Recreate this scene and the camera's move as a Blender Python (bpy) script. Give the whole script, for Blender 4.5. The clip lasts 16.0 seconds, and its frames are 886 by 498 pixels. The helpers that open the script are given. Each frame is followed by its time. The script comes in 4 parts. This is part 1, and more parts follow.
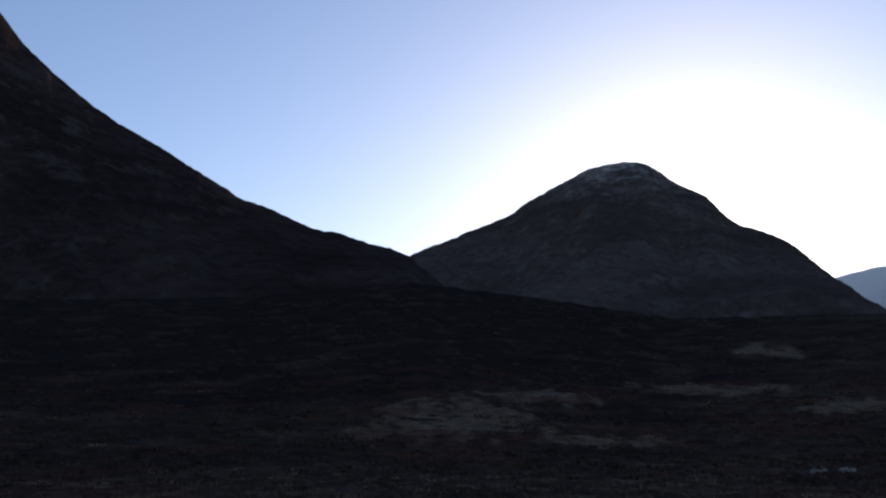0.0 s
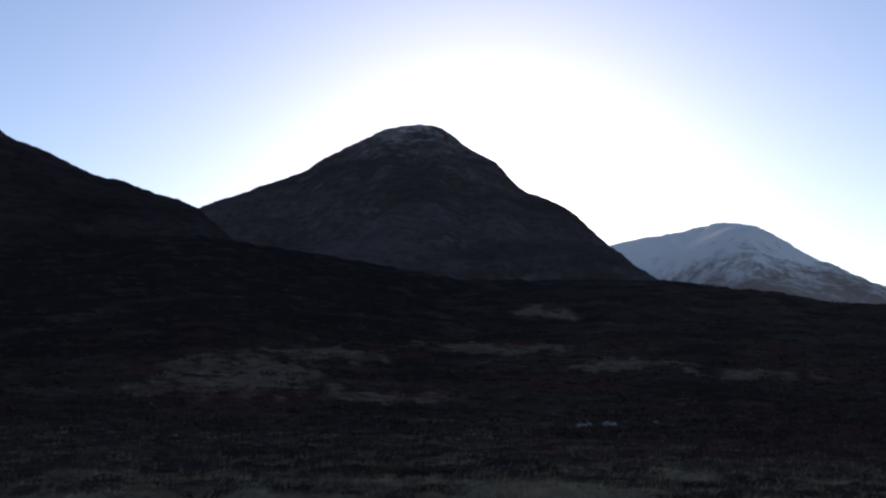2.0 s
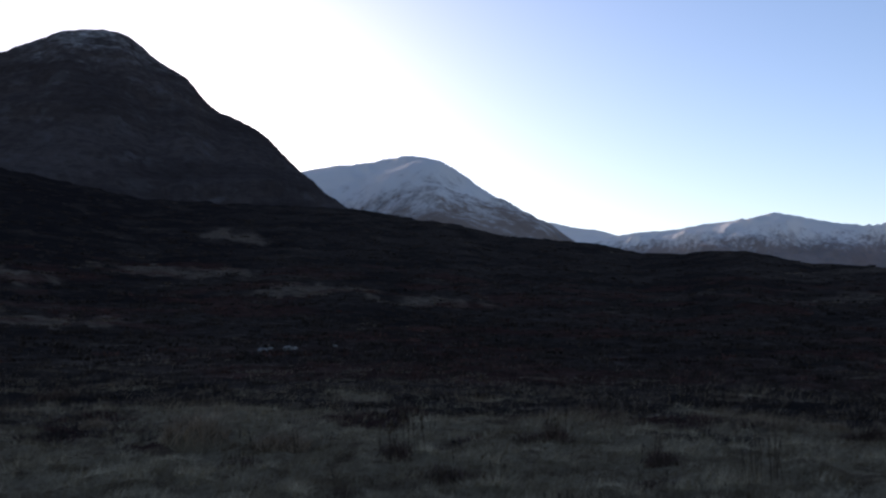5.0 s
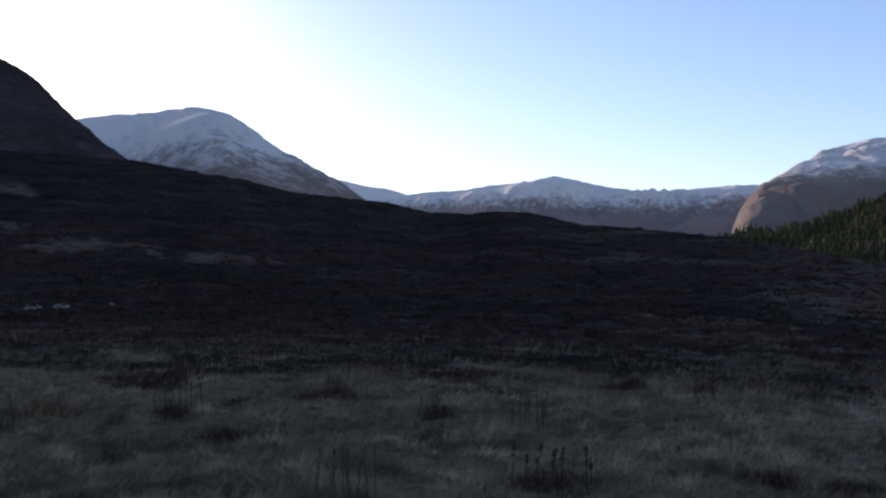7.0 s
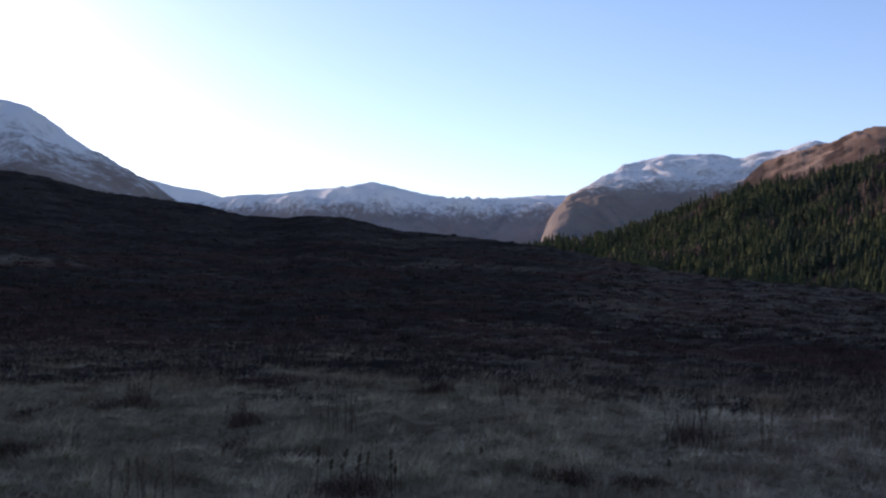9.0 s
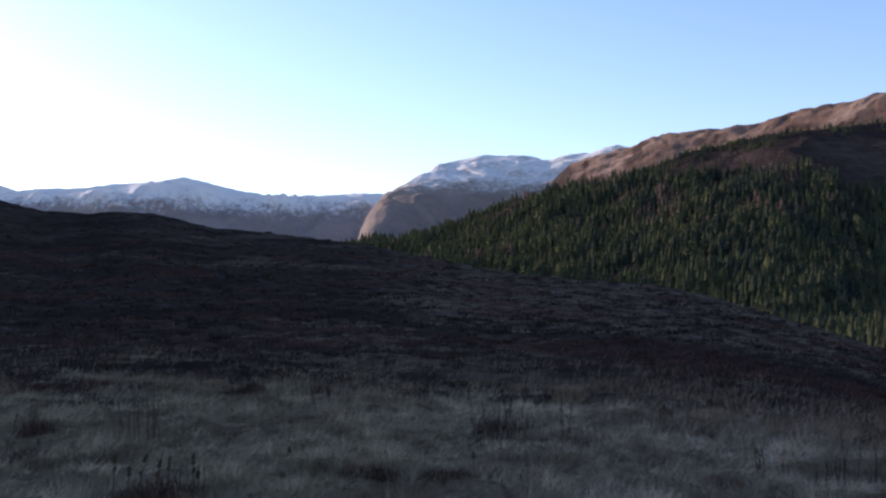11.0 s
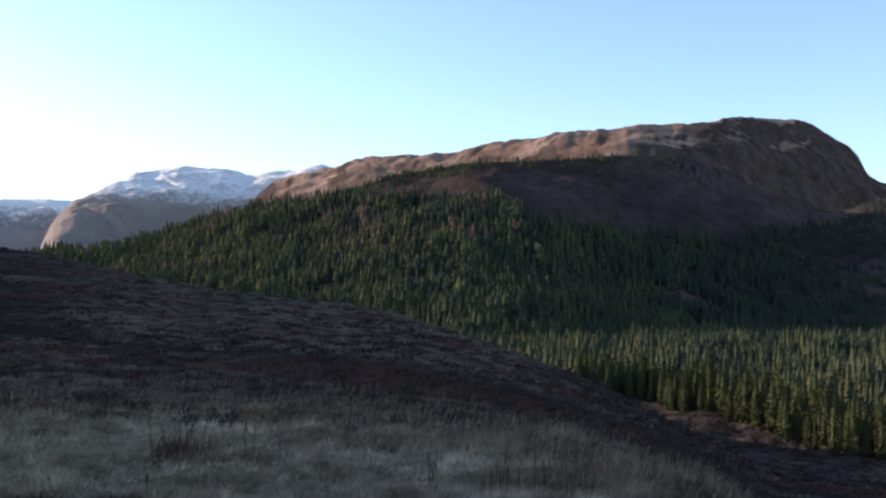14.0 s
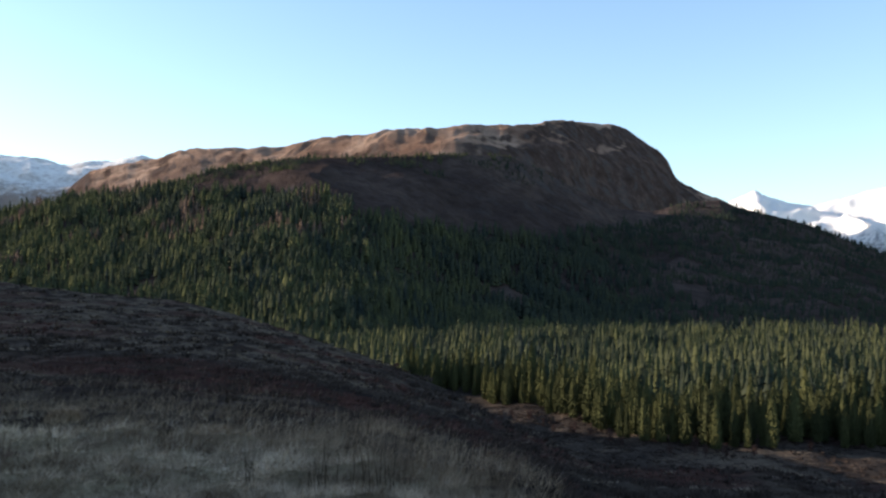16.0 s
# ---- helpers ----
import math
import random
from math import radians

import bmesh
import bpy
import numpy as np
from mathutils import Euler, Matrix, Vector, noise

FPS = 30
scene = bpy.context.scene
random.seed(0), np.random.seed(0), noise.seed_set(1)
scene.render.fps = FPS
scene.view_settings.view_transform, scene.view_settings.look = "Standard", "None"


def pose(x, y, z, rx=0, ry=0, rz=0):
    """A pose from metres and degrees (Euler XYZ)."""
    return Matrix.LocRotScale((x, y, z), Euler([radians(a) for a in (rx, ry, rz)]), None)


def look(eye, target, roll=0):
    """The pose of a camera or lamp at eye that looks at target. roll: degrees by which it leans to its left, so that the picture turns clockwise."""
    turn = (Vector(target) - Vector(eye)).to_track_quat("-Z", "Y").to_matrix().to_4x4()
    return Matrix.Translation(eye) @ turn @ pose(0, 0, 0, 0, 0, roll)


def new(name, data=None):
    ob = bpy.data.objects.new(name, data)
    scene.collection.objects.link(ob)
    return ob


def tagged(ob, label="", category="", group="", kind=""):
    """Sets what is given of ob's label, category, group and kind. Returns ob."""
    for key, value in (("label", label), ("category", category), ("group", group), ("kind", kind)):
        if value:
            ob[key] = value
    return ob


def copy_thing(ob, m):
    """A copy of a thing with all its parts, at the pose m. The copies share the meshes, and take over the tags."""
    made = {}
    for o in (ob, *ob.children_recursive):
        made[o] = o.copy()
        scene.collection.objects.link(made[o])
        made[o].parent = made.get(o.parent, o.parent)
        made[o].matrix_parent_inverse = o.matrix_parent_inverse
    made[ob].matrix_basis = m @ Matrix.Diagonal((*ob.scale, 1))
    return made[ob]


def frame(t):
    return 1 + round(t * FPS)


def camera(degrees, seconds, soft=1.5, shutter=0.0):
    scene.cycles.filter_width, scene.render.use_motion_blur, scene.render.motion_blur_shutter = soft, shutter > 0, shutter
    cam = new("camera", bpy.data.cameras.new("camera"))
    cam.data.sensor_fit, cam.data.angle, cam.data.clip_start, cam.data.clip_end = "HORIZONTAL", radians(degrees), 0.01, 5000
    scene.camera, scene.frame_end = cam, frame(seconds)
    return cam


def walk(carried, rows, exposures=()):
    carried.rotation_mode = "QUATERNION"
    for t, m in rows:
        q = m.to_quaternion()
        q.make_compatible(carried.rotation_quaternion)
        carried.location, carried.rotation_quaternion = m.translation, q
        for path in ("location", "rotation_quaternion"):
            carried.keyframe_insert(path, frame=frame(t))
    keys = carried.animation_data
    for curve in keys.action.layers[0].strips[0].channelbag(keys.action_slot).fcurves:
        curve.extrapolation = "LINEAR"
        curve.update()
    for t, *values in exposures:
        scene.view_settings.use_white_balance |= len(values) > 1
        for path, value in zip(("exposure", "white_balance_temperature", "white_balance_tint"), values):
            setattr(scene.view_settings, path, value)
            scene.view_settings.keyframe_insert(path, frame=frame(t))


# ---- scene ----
# ---- camera ----
cam = camera(50.52, 16.0, soft=2.2, shutter=0.4)
# seconds, tilt, lean and turn in degrees; the camera is held at arm's length and swings round the body
TURNS = [
    (0, 102.16, 0.02, 6.98), (0.5, 100.92, -0.20, 3.35), (1, 100.83, -0.42, -0.00), (1.5, 100.26, -0.11, -2.82), (2, 99.57, 0.22, -5.78),
    (2.5, 98.34, -0.23, -9.03), (3, 96.88, -0.10, -12.54), (3.5, 96.86, 0.34, -15.29), (4, 96.32, 0.43, -18.55), (6.5, 92.78, -0.03, -33.90),
    (7, 92.36, 0.15, -37.46), (7.5, 92.42, -0.03, -40.15), (8, 92.37, -0.01, -42.39), (8.5, 92.72, -0.17, -45.62), (9, 92.67, -0.11, -48.61),
    (11.5, 92.67, 0.18, -62.87), (12, 92.94, 0.13, -65.92), (12.5, 93.30, 0.64, -68.29), (13, 93.49, -0.05, -72.31), (13.5, 93.53, -0.23, -75.14),
    (14, 93.64, -0.62, -77.86), (14.5, 93.76, 0.17, -80.34), (15, 93.81, 0.19, -82.84), (15.5, 93.86, 0.05, -85.49), (16, 93.52, -0.44, -88.31),
]
ARM, EYE = 0.38, 1.6


def held(tilt, lean, turn):
    return pose(-ARM * math.sin(radians(turn)), ARM * math.cos(radians(turn)), EYE, tilt, lean, turn)


walk(cam, [(t, held(*a)) for t, *a in TURNS], exposures=[(0.0, 0.0, 5980, 22), (3.5, -0.05, 5950, 24), (7.0, 0.28, 5900, 27), (9.0, 0.45, 5800, 29), (12.5, 0.99, 5740, 23.5), (14.0, 1.16, 5970, 19), (16.0, 1.17, 6260, 13.5)])

# ---- light: a low sun behind the dark peak, clear winter sky ----
SUN_AZ, SUN_EL = 8.6, 12.4
world = bpy.data.worlds.new("sky")
scene.world = world
world.use_nodes = True
wn = world.node_tree
sky = wn.nodes.new("ShaderNodeTexSky")
sky.sky_type, sky.sun_disc = "NISHITA", False
sky.sun_elevation, sky.sun_rotation = radians(SUN_EL), radians(SUN_AZ)
sky.altitude, sky.air_density, sky.dust_density, sky.ozone_density = 200, 1.0, 0.42, 1.65
wn.nodes["Background"].inputs["Strength"].default_value = 0.15
wn.links.new(sky.outputs[0], wn.nodes["Background"].inputs["Color"])
sun = new("sun", bpy.data.lights.new("sun", "SUN"))
sun.data.energy, sun.data.angle, sun.data.color = 3.8, radians(0.53), (1.0, 0.86, 0.68)
sun.matrix_basis = look((0, 0, 0), (-math.sin(radians(SUN_AZ)) * math.cos(radians(SUN_EL)), -math.cos(radians(SUN_AZ)) * math.cos(radians(SUN_EL)), -math.sin(radians(SUN_EL))))

# ---- materials ----
def nodes_of(name):
    m = bpy.data.materials.new(name)
    m.use_nodes = True
    nt = m.node_tree
    return m, nt, nt.nodes["Principled BSDF"]


def link(nt, a, b):
    nt.links.new(a, b)


def noise_node(nt, scale, detail=6.0, rough=0.6, stretch=(1, 1, 1), coord=None):
    """Noise in metres of the world: scale is waves per metre."""
    geo = nt.nodes.new("ShaderNodeNewGeometry")
    mp = nt.nodes.new("ShaderNodeMapping")
    mp.inputs["Scale"].default_value = stretch
    link(nt, coord or geo.outputs["Position"], mp.inputs["Vector"])
    n = nt.nodes.new("ShaderNodeTexNoise")
    n.inputs["Scale"].default_value = scale
    n.inputs["Detail"].default_value = detail
    n.inputs["Roughness"].default_value = rough
    link(nt, mp.outputs["Vector"], n.inputs["Vector"])
    return n.outputs["Fac"]


def ramp(nt, fac, stops):
    r = nt.nodes.new("ShaderNodeValToRGB")
    el = r.color_ramp.elements
    while len(el) < len(stops):
        el.new(0.5)
    for e, (p, c) in zip(el, stops):
        e.position, e.color = p, (*c, 1)
    link(nt, fac, r.inputs["Fac"])
    return r.outputs["Color"]


def mix(nt, fac, a, b, blend="MIX"):
    n = nt.nodes.new("ShaderNodeMix")
    n.data_type, n.blend_type = "RGBA", blend
    for sock, v in ((n.inputs[0], fac), (n.inputs[6], a), (n.inputs[7], b)):
        if isinstance(v, (tuple, list)):
            sock.default_value = (*v, 1)
        elif isinstance(v, (int, float)):
            sock.default_value = v
        else:
            link(nt, v, sock)
    return n.outputs[2]


def calc(nt, op, a, b=0.0, c=0.0, clamp=False):
    n = nt.nodes.new("ShaderNodeMath")
    n.operation, n.use_clamp = op, clamp
    for sock, v in zip(n.inputs, (a, b, c)):
        if isinstance(v, (int, float)):
            sock.default_value = v
        else:
            link(nt, v, sock)
    return n.outputs[0]


def span(nt, v, lo, hi):
    n = nt.nodes.new("ShaderNodeMapRange")
    n.interpolation_type = "SMOOTHSTEP"
    link(nt, v, n.inputs[0])
    n.inputs[1].default_value, n.inputs[2].default_value = lo, hi
    return n.outputs[0]


def attribute(nt, name):
    n = nt.nodes.new("ShaderNodeAttribute")
    n.attribute_name = name
    return n.outputs["Fac"]


def bump(nt, bs, height, distance, strength=1.0):
    b = nt.nodes.new("ShaderNodeBump")
    b.inputs["Distance"].default_value = distance
    b.inputs["Strength"].default_value = strength
    link(nt, height, b.inputs["Height"])
    link(nt, b.outputs["Normal"], bs.inputs["Normal"])


def world_z(nt):
    geo = nt.nodes.new("ShaderNodeNewGeometry")
    s = nt.nodes.new("ShaderNodeSeparateXYZ")
    link(nt, geo.outputs["Position"], s.inputs[0])
    return s.outputs[2]


def steepness(nt):
    geo = nt.nodes.new("ShaderNodeNewGeometry")
    s = nt.nodes.new("ShaderNodeSeparateXYZ")
    link(nt, geo.outputs["Normal"], s.inputs[0])
    return s.outputs[2]


def rough_only(bs, roughness=0.9, specular=0.0):
    bs.inputs["Roughness"].default_value = roughness
    bs.inputs["Specular IOR Level"].default_value = specular


def mountain_material(name, low, high, rock, snow_from, snow_full, cover=1.0, patch=0.012, snow_col=(0.94, 0.88, 0.81), strata=0.0, mottle=0.55, shed=0.0, heath=None):
    """Moor grass and heather with rock on the steeps; snow between two heights, broken up by noise."""
    m, nt, bs = nodes_of(name)
    rough_only(bs)
    wide = noise_node(nt, 0.004, 8, 0.62)
    fine = noise_node(nt, 0.05, 6, 0.7)
    ground = mix(nt, span(nt, wide, 0.35, 0.65), low, high)
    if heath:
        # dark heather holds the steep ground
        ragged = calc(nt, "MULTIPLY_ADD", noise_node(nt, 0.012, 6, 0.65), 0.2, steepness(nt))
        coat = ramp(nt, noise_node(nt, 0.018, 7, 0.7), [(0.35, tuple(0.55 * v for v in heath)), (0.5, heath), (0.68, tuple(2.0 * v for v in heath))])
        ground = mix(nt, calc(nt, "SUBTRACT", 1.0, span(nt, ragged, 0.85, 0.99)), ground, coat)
    ground = mix(nt, calc(nt, "MULTIPLY", span(nt, fine, 0.35, 0.7), mottle), ground, tuple(0.35 * v for v in low))
    crag = calc(nt, "MULTIPLY", span(nt, noise_node(nt, 0.02, 7, 0.7), 0.5, 0.62),
                calc(nt, "SUBTRACT", 1.0, span(nt, steepness(nt), 0.68, 0.9)))
    ground = mix(nt, crag, ground, rock)
    if strata:
        bed = noise_node(nt, 0.012, 6, 0.6, (0.22, 0.22, 2.2))
        ground = mix(nt, calc(nt, "MULTIPLY", span(nt, bed, 0.42, 0.62), strata), ground, tuple(0.45 * v for v in low))
    if snow_full > 0:
        z = world_z(nt)
        n1 = noise_node(nt, patch, 9, 0.72)
        n2 = noise_node(nt, patch * 4, 6, 0.75, (1, 1, 0.3))
        lift = calc(nt, "MULTIPLY_ADD", n1, (snow_full - snow_from) * 2.2, z)
        lift = calc(nt, "MULTIPLY_ADD", n2, (snow_full - snow_from) * 3.0, lift)
        off = (snow_full - snow_from) * 2.6
        amount = span(nt, lift, snow_from + off - 0.25 * (snow_full - snow_from), snow_full + off)
        amount = calc(nt, "MULTIPLY", amount, cover)
        if shed:
            # snow slides off the crags and lies in the gullies
            lie = calc(nt, "MULTIPLY_ADD", noise_node(nt, 0.05, 6, 0.7, (1, 1, 0.35)), 0.9, calc(nt, "SUBTRACT", steepness(nt), 0.45))
            amount = calc(nt, "MULTIPLY", amount, calc(nt, "MULTIPLY_ADD", span(nt, lie, 0.68, 0.98), shed, 1.0 - shed))
        # the snow's warm tint stands in for hazy glow
        ground = mix(nt, amount, ground, snow_col)
    link(nt, ground, bs.inputs["Base Color"])
    bump(nt, bs, calc(nt, "ADD", fine, noise_node(nt, 0.2, 4, 0.6)), 5.0)
    return m


def ground_material():
    """Winter moor: frosted straw grass, dark heather, red-brown bracken, by the attributes grassy and bracken."""
    m, nt, bs = nodes_of("moor_ground")
    rough_only(bs, 0.95)
    n_fine = noise_node(nt, 9.0, 6, 0.7)
    n_mid = noise_node(nt, 1.1, 6, 0.65)
    n_wide = noise_node(nt, 0.06, 7, 0.62)
    straw = ramp(nt, n_fine, [(0.25, (0.095, 0.070, 0.042)), (0.5, (0.19, 0.146, 0.090)), (0.75, (0.29, 0.227, 0.143))])
    straw = mix(nt, calc(nt, "MULTIPLY", span(nt, noise_node(nt, 2.6, 5, 0.65), 0.46, 0.66), 0.75), straw, (0.0672, 0.042, 0.0279))
    heath = ramp(nt, n_mid, [(0.3, (0.026, 0.020, 0.0165)), (0.5, (0.041, 0.0315, 0.0257)), (0.68, (0.084, 0.065, 0.051))])
    heath = mix(nt, calc(nt, "MULTIPLY", span(nt, n_wide, 0.45, 0.58), 0.7), heath, (0.0195, 0.0160, 0.0145))
    # the left hill's shade, mixed into the heather colour
    heath = mix(nt, calc(nt, "MULTIPLY", attribute(nt, "hill_shade"), 0.75), heath, (0.0165, 0.0135, 0.0135))
    pale = ramp(nt, n_mid, [(0.3, (0.0392, 0.028, 0.02046)), (0.7, (0.20, 0.15, 0.106))])
    heath = mix(nt, attribute(nt, "pale"), heath, pale)
    red = ramp(nt, n_mid, [(0.3, (0.0336, 0.016, 0.01302)), (0.7, (0.0952, 0.044, 0.03348))])
    heath = mix(nt, attribute(nt, "bracken"), heath, red)
    edge = calc(nt, "MULTIPLY_ADD", n_mid, 0.7, calc(nt, "SUBTRACT", attribute(nt, "grassy"), 0.35))
    link(nt, mix(nt, span(nt, edge, 0.3, 0.7), heath, straw), bs.inputs["Base Color"])
    bump(nt, bs, calc(nt, "ADD", n_fine, n_mid), 0.07)
    return m


def leaf_material(name, dark, light, fac_name="", per_object=False, roughness=0.7, dry=None):
    m, nt, bs = nodes_of(name)
    rough_only(bs, roughness, 0.0)
    if per_object:
        oi = nt.nodes.new("ShaderNodeObjectInfo")
        f = oi.outputs["Random"]
    elif fac_name:
        f = attribute(nt, fac_name)
    else:
        geo = nt.nodes.new("ShaderNodeNewGeometry")
        f = geo.outputs["Random Per Island"]
    col = ramp(nt, f, [(0.0, dark), (1.0, light)])
    if dry:
        col = mix(nt, attribute(nt, "dry"), col, ramp(nt, f, [(0.0, dry[0]), (1.0, dry[1])]))
    grain = noise_node(nt, 2.5, 4, 0.7)
    col = mix(nt, calc(nt, "MULTIPLY", span(nt, grain, 0.4, 0.7), 0.5), col, tuple(0.4 * v for v in dark))
    link(nt, col, bs.inputs["Base Color"])
    return m


def forest_material():
    """Spruce needles by the attribute tint; the highest tints are bare brown larches."""
    m, nt, bs = nodes_of("forest_needles")
    rough_only(bs, 0.8)
    col = ramp(nt, attribute(nt, "tint"), [(0.0, (0.027, 0.034, 0.028)), (0.8, (0.086, 0.087, 0.035)), (0.86, (0.09, 0.060, 0.043)), (1.0, (0.15, 0.10, 0.07))])
    grain = noise_node(nt, 1.3, 4, 0.7)
    link(nt, mix(nt, calc(nt, "MULTIPLY", span(nt, grain, 0.4, 0.7), 0.35), col, (0.02, 0.023, 0.018)), bs.inputs["Base Color"])
    return m


M_GROUND = ground_material()
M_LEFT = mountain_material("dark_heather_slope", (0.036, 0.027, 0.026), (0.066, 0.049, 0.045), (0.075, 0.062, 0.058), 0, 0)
M_PEAK = mountain_material("rocky_peak", (0.082, 0.065, 0.059), (0.118, 0.095, 0.085), (0.125, 0.11, 0.105), 620, 790, 0.5, 0.012, strata=0.4, shed=0.7)
# far slopes paled and less mottled: distance haze put into the colours
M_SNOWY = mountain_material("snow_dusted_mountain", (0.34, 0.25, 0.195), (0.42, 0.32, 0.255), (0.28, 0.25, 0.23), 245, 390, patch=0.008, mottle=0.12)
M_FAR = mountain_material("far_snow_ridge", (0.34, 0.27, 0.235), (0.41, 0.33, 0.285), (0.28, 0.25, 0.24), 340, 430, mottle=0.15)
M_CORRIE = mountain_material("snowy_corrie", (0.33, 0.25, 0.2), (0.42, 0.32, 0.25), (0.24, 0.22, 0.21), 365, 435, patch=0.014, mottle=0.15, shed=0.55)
M_WHITE = mountain_material("white_snow_peak", (0.16, 0.13, 0.11), (0.2, 0.16, 0.13), (0.2, 0.2, 0.22), 200, 330)
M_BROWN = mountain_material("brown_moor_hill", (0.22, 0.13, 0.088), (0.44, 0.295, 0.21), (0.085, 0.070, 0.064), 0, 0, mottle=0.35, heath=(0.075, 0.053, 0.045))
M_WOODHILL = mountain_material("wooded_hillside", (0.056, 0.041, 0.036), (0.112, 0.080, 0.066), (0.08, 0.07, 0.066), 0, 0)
M_BARK = leaf_material("conifer_bark", (0.05, 0.035, 0.025), (0.09, 0.065, 0.05), per_object=True, roughness=0.9)
M_NEEDLE = leaf_material("conifer_needles", (0.044, 0.047, 0.022), (0.092, 0.092, 0.036), per_object=True)
M_FOREST = forest_material()
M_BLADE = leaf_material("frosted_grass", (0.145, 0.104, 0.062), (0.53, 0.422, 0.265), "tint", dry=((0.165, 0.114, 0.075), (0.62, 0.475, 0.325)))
M_STRAW = leaf_material("straw_grass", (0.13, 0.086, 0.053), (0.46, 0.33, 0.215))
M_HEATHER = leaf_material("heather_sprigs", (0.040, 0.026, 0.020), (0.18, 0.115, 0.085))
M_TURF = leaf_material("straw_turf", (0.085, 0.062, 0.038), (0.14, 0.104, 0.064), "", True)
M_TWIG = leaf_material("birch_twigs", (0.045, 0.028, 0.024), (0.10, 0.062, 0.052))
M_STALK = leaf_material("dead_stalk", (0.05, 0.035, 0.025), (0.12, 0.09, 0.06))


def rock_material():
    m, nt, bs = nodes_of("pale_lichened_rock")
    rough_only(bs, 0.9)
    n = noise_node(nt, 7, 8, 0.7)
    col = ramp(nt, n, [(0.35, (0.06, 0.052, 0.045)), (0.5, (0.17, 0.155, 0.135)), (0.68, (0.36, 0.33, 0.295))])
    link(nt, col, bs.inputs["Base Color"])
    bump(nt, bs, n, 0.05)
    return m


M_ROCK = rock_material()

# ---- noise and mesh helpers ----
LATTICE = np.random.RandomState(7).rand(256, 256) * 2 * np.pi


def perlin(x, y):
    """Smooth gradient noise of arrays, about -0.7 to 0.7."""
    x, y = np.asarray(x, float), np.asarray(y, float)
    xi, yi = np.floor(x).astype(int), np.floor(y).astype(int)
    fx, fy = x - xi, y - yi
    u, v = fx ** 3 * (fx * (fx * 6 - 15) + 10), fy ** 3 * (fy * (fy * 6 - 15) + 10)

    def corner(i, j):
        a = LATTICE[(xi + i) & 255, (yi + j) & 255]
        return np.cos(a) * (fx - i) + np.sin(a) * (fy - j)

    low = corner(0, 0) * (1 - u) + corner(1, 0) * u
    high = corner(0, 1) * (1 - u) + corner(1, 1) * u
    return low * (1 - v) + high * v


def fbm(x, y, octaves=5, gain=0.5):
    total, amp = 0.0, 1.0
    for k in range(octaves):
        total = total + amp * perlin(x * 2 ** k + 17.3 * k, y * 2 ** k - 9.1 * k)
        amp *= gain
    return total


def ridged(x, y, octaves=5, gain=0.5):
    total, amp = 0.0, 1.0
    for k in range(octaves):
        total = total + amp * (0.5 - 2 * np.abs(perlin(x * 2 ** k + 5.7 * k, y * 2 ** k + 3.1 * k)))
        amp *= gain
    return total


def mesh_of(name, verts, faces, material, smooth=True):
    """A mesh from arrays: faces all of one number of corners."""
    verts, faces = np.asarray(verts, np.float32), np.asarray(faces, np.int32)
    me = bpy.data.meshes.new(name)
    n, k = faces.shape
    me.vertices.add(len(verts))
    me.vertices.foreach_set("co", verts.ravel())
    me.loops.add(n * k)
    me.loops.foreach_set("vertex_index", faces.ravel())
    me.polygons.add(n)
    me.polygons.foreach_set("loop_start", np.arange(0, n * k, k, dtype=np.int32))
    me.polygons.foreach_set("use_smooth", np.full(n, smooth, bool))
    me.update(calc_edges=True)
    me.materials.append(material)
    return me


def give(me, name, values):
    a = me.attributes.new(name, "FLOAT", "POINT")
    a.data.foreach_set("value", np.asarray(values, np.float32).ravel())


def grid_faces(rows, cols):
    i = np.arange(rows * cols).reshape(rows, cols)
    return np.stack([i[:-1, :-1], i[:-1, 1:], i[1:, 1:], i[1:, :-1]], -1).reshape(-1, 4)


def part(name, me, parent, label=""):
    ob = new(name, me)
    ob.parent = parent
    if label:
        ob["label"] = label
    return ob


def polar(az, r):
    return r * np.sin(np.radians(az)), r * np.cos(np.radians(az))


def curve(nodes, az):
    a = np.array(nodes, float)
    return [np.interp(az, a[:, 0], a[:, k]) for k in range(1, a.shape[1])]


def smooth01(t):
    t = np.clip(t, 0, 1)
    return t * t * (3 - 2 * t)


# ---- the ground: a grassy knoll, a heather hill beyond it, the valley floor ----
# bearing, end of the grass in metres
GRASS_END = [(-180, 30), (-60, 25), (-10, 25), (2, 23), (16, 21), (40, 19.5), (55, 16), (69, 15), (79, 12.8), (86, 10.8),
             (93, 8.6), (97, 6.8), (101, 5.6), (118, 5.0), (140, 14), (180, 30)]
# bearing, rise of the brow over eye level in degrees, distance in metres
BROW = [(-180, 0.5, 300), (-80, 6.5, 600), (-34, 8.2, 620), (-20, 9, 620), (-9, 10.2, 600), (0, 8.97, 530), (6.8, 7.75, 480),
        (19, 7.45, 420), (25.7, 6.45, 380), (28.2, 5.8, 360), (34.2, 5.2, 320), (36.6, 4.62, 300), (39, 4.5, 280),
        (40.4, 4.66, 270), (42.7, 4.57, 255), (46, 3.85, 235), (55, 2.83, 180), (62, 1.33, 135), (65, 0.9, 122),
        (73.2, 0.1, 98), (76.5, -0.73, 90), (80, -1.8, 82), (85.5, -3.68, 70), (88, -4.7, 64), (90.8, -6.1, 58),
        (92.8, -6.95, 53), (96.5, -8.7, 45), (98.7, -9.1, 43), (103, -9.15, 43), (107, -9, 45), (118, -10.4, 40),
        (140, -6, 60), (180, 0.5, 300)]


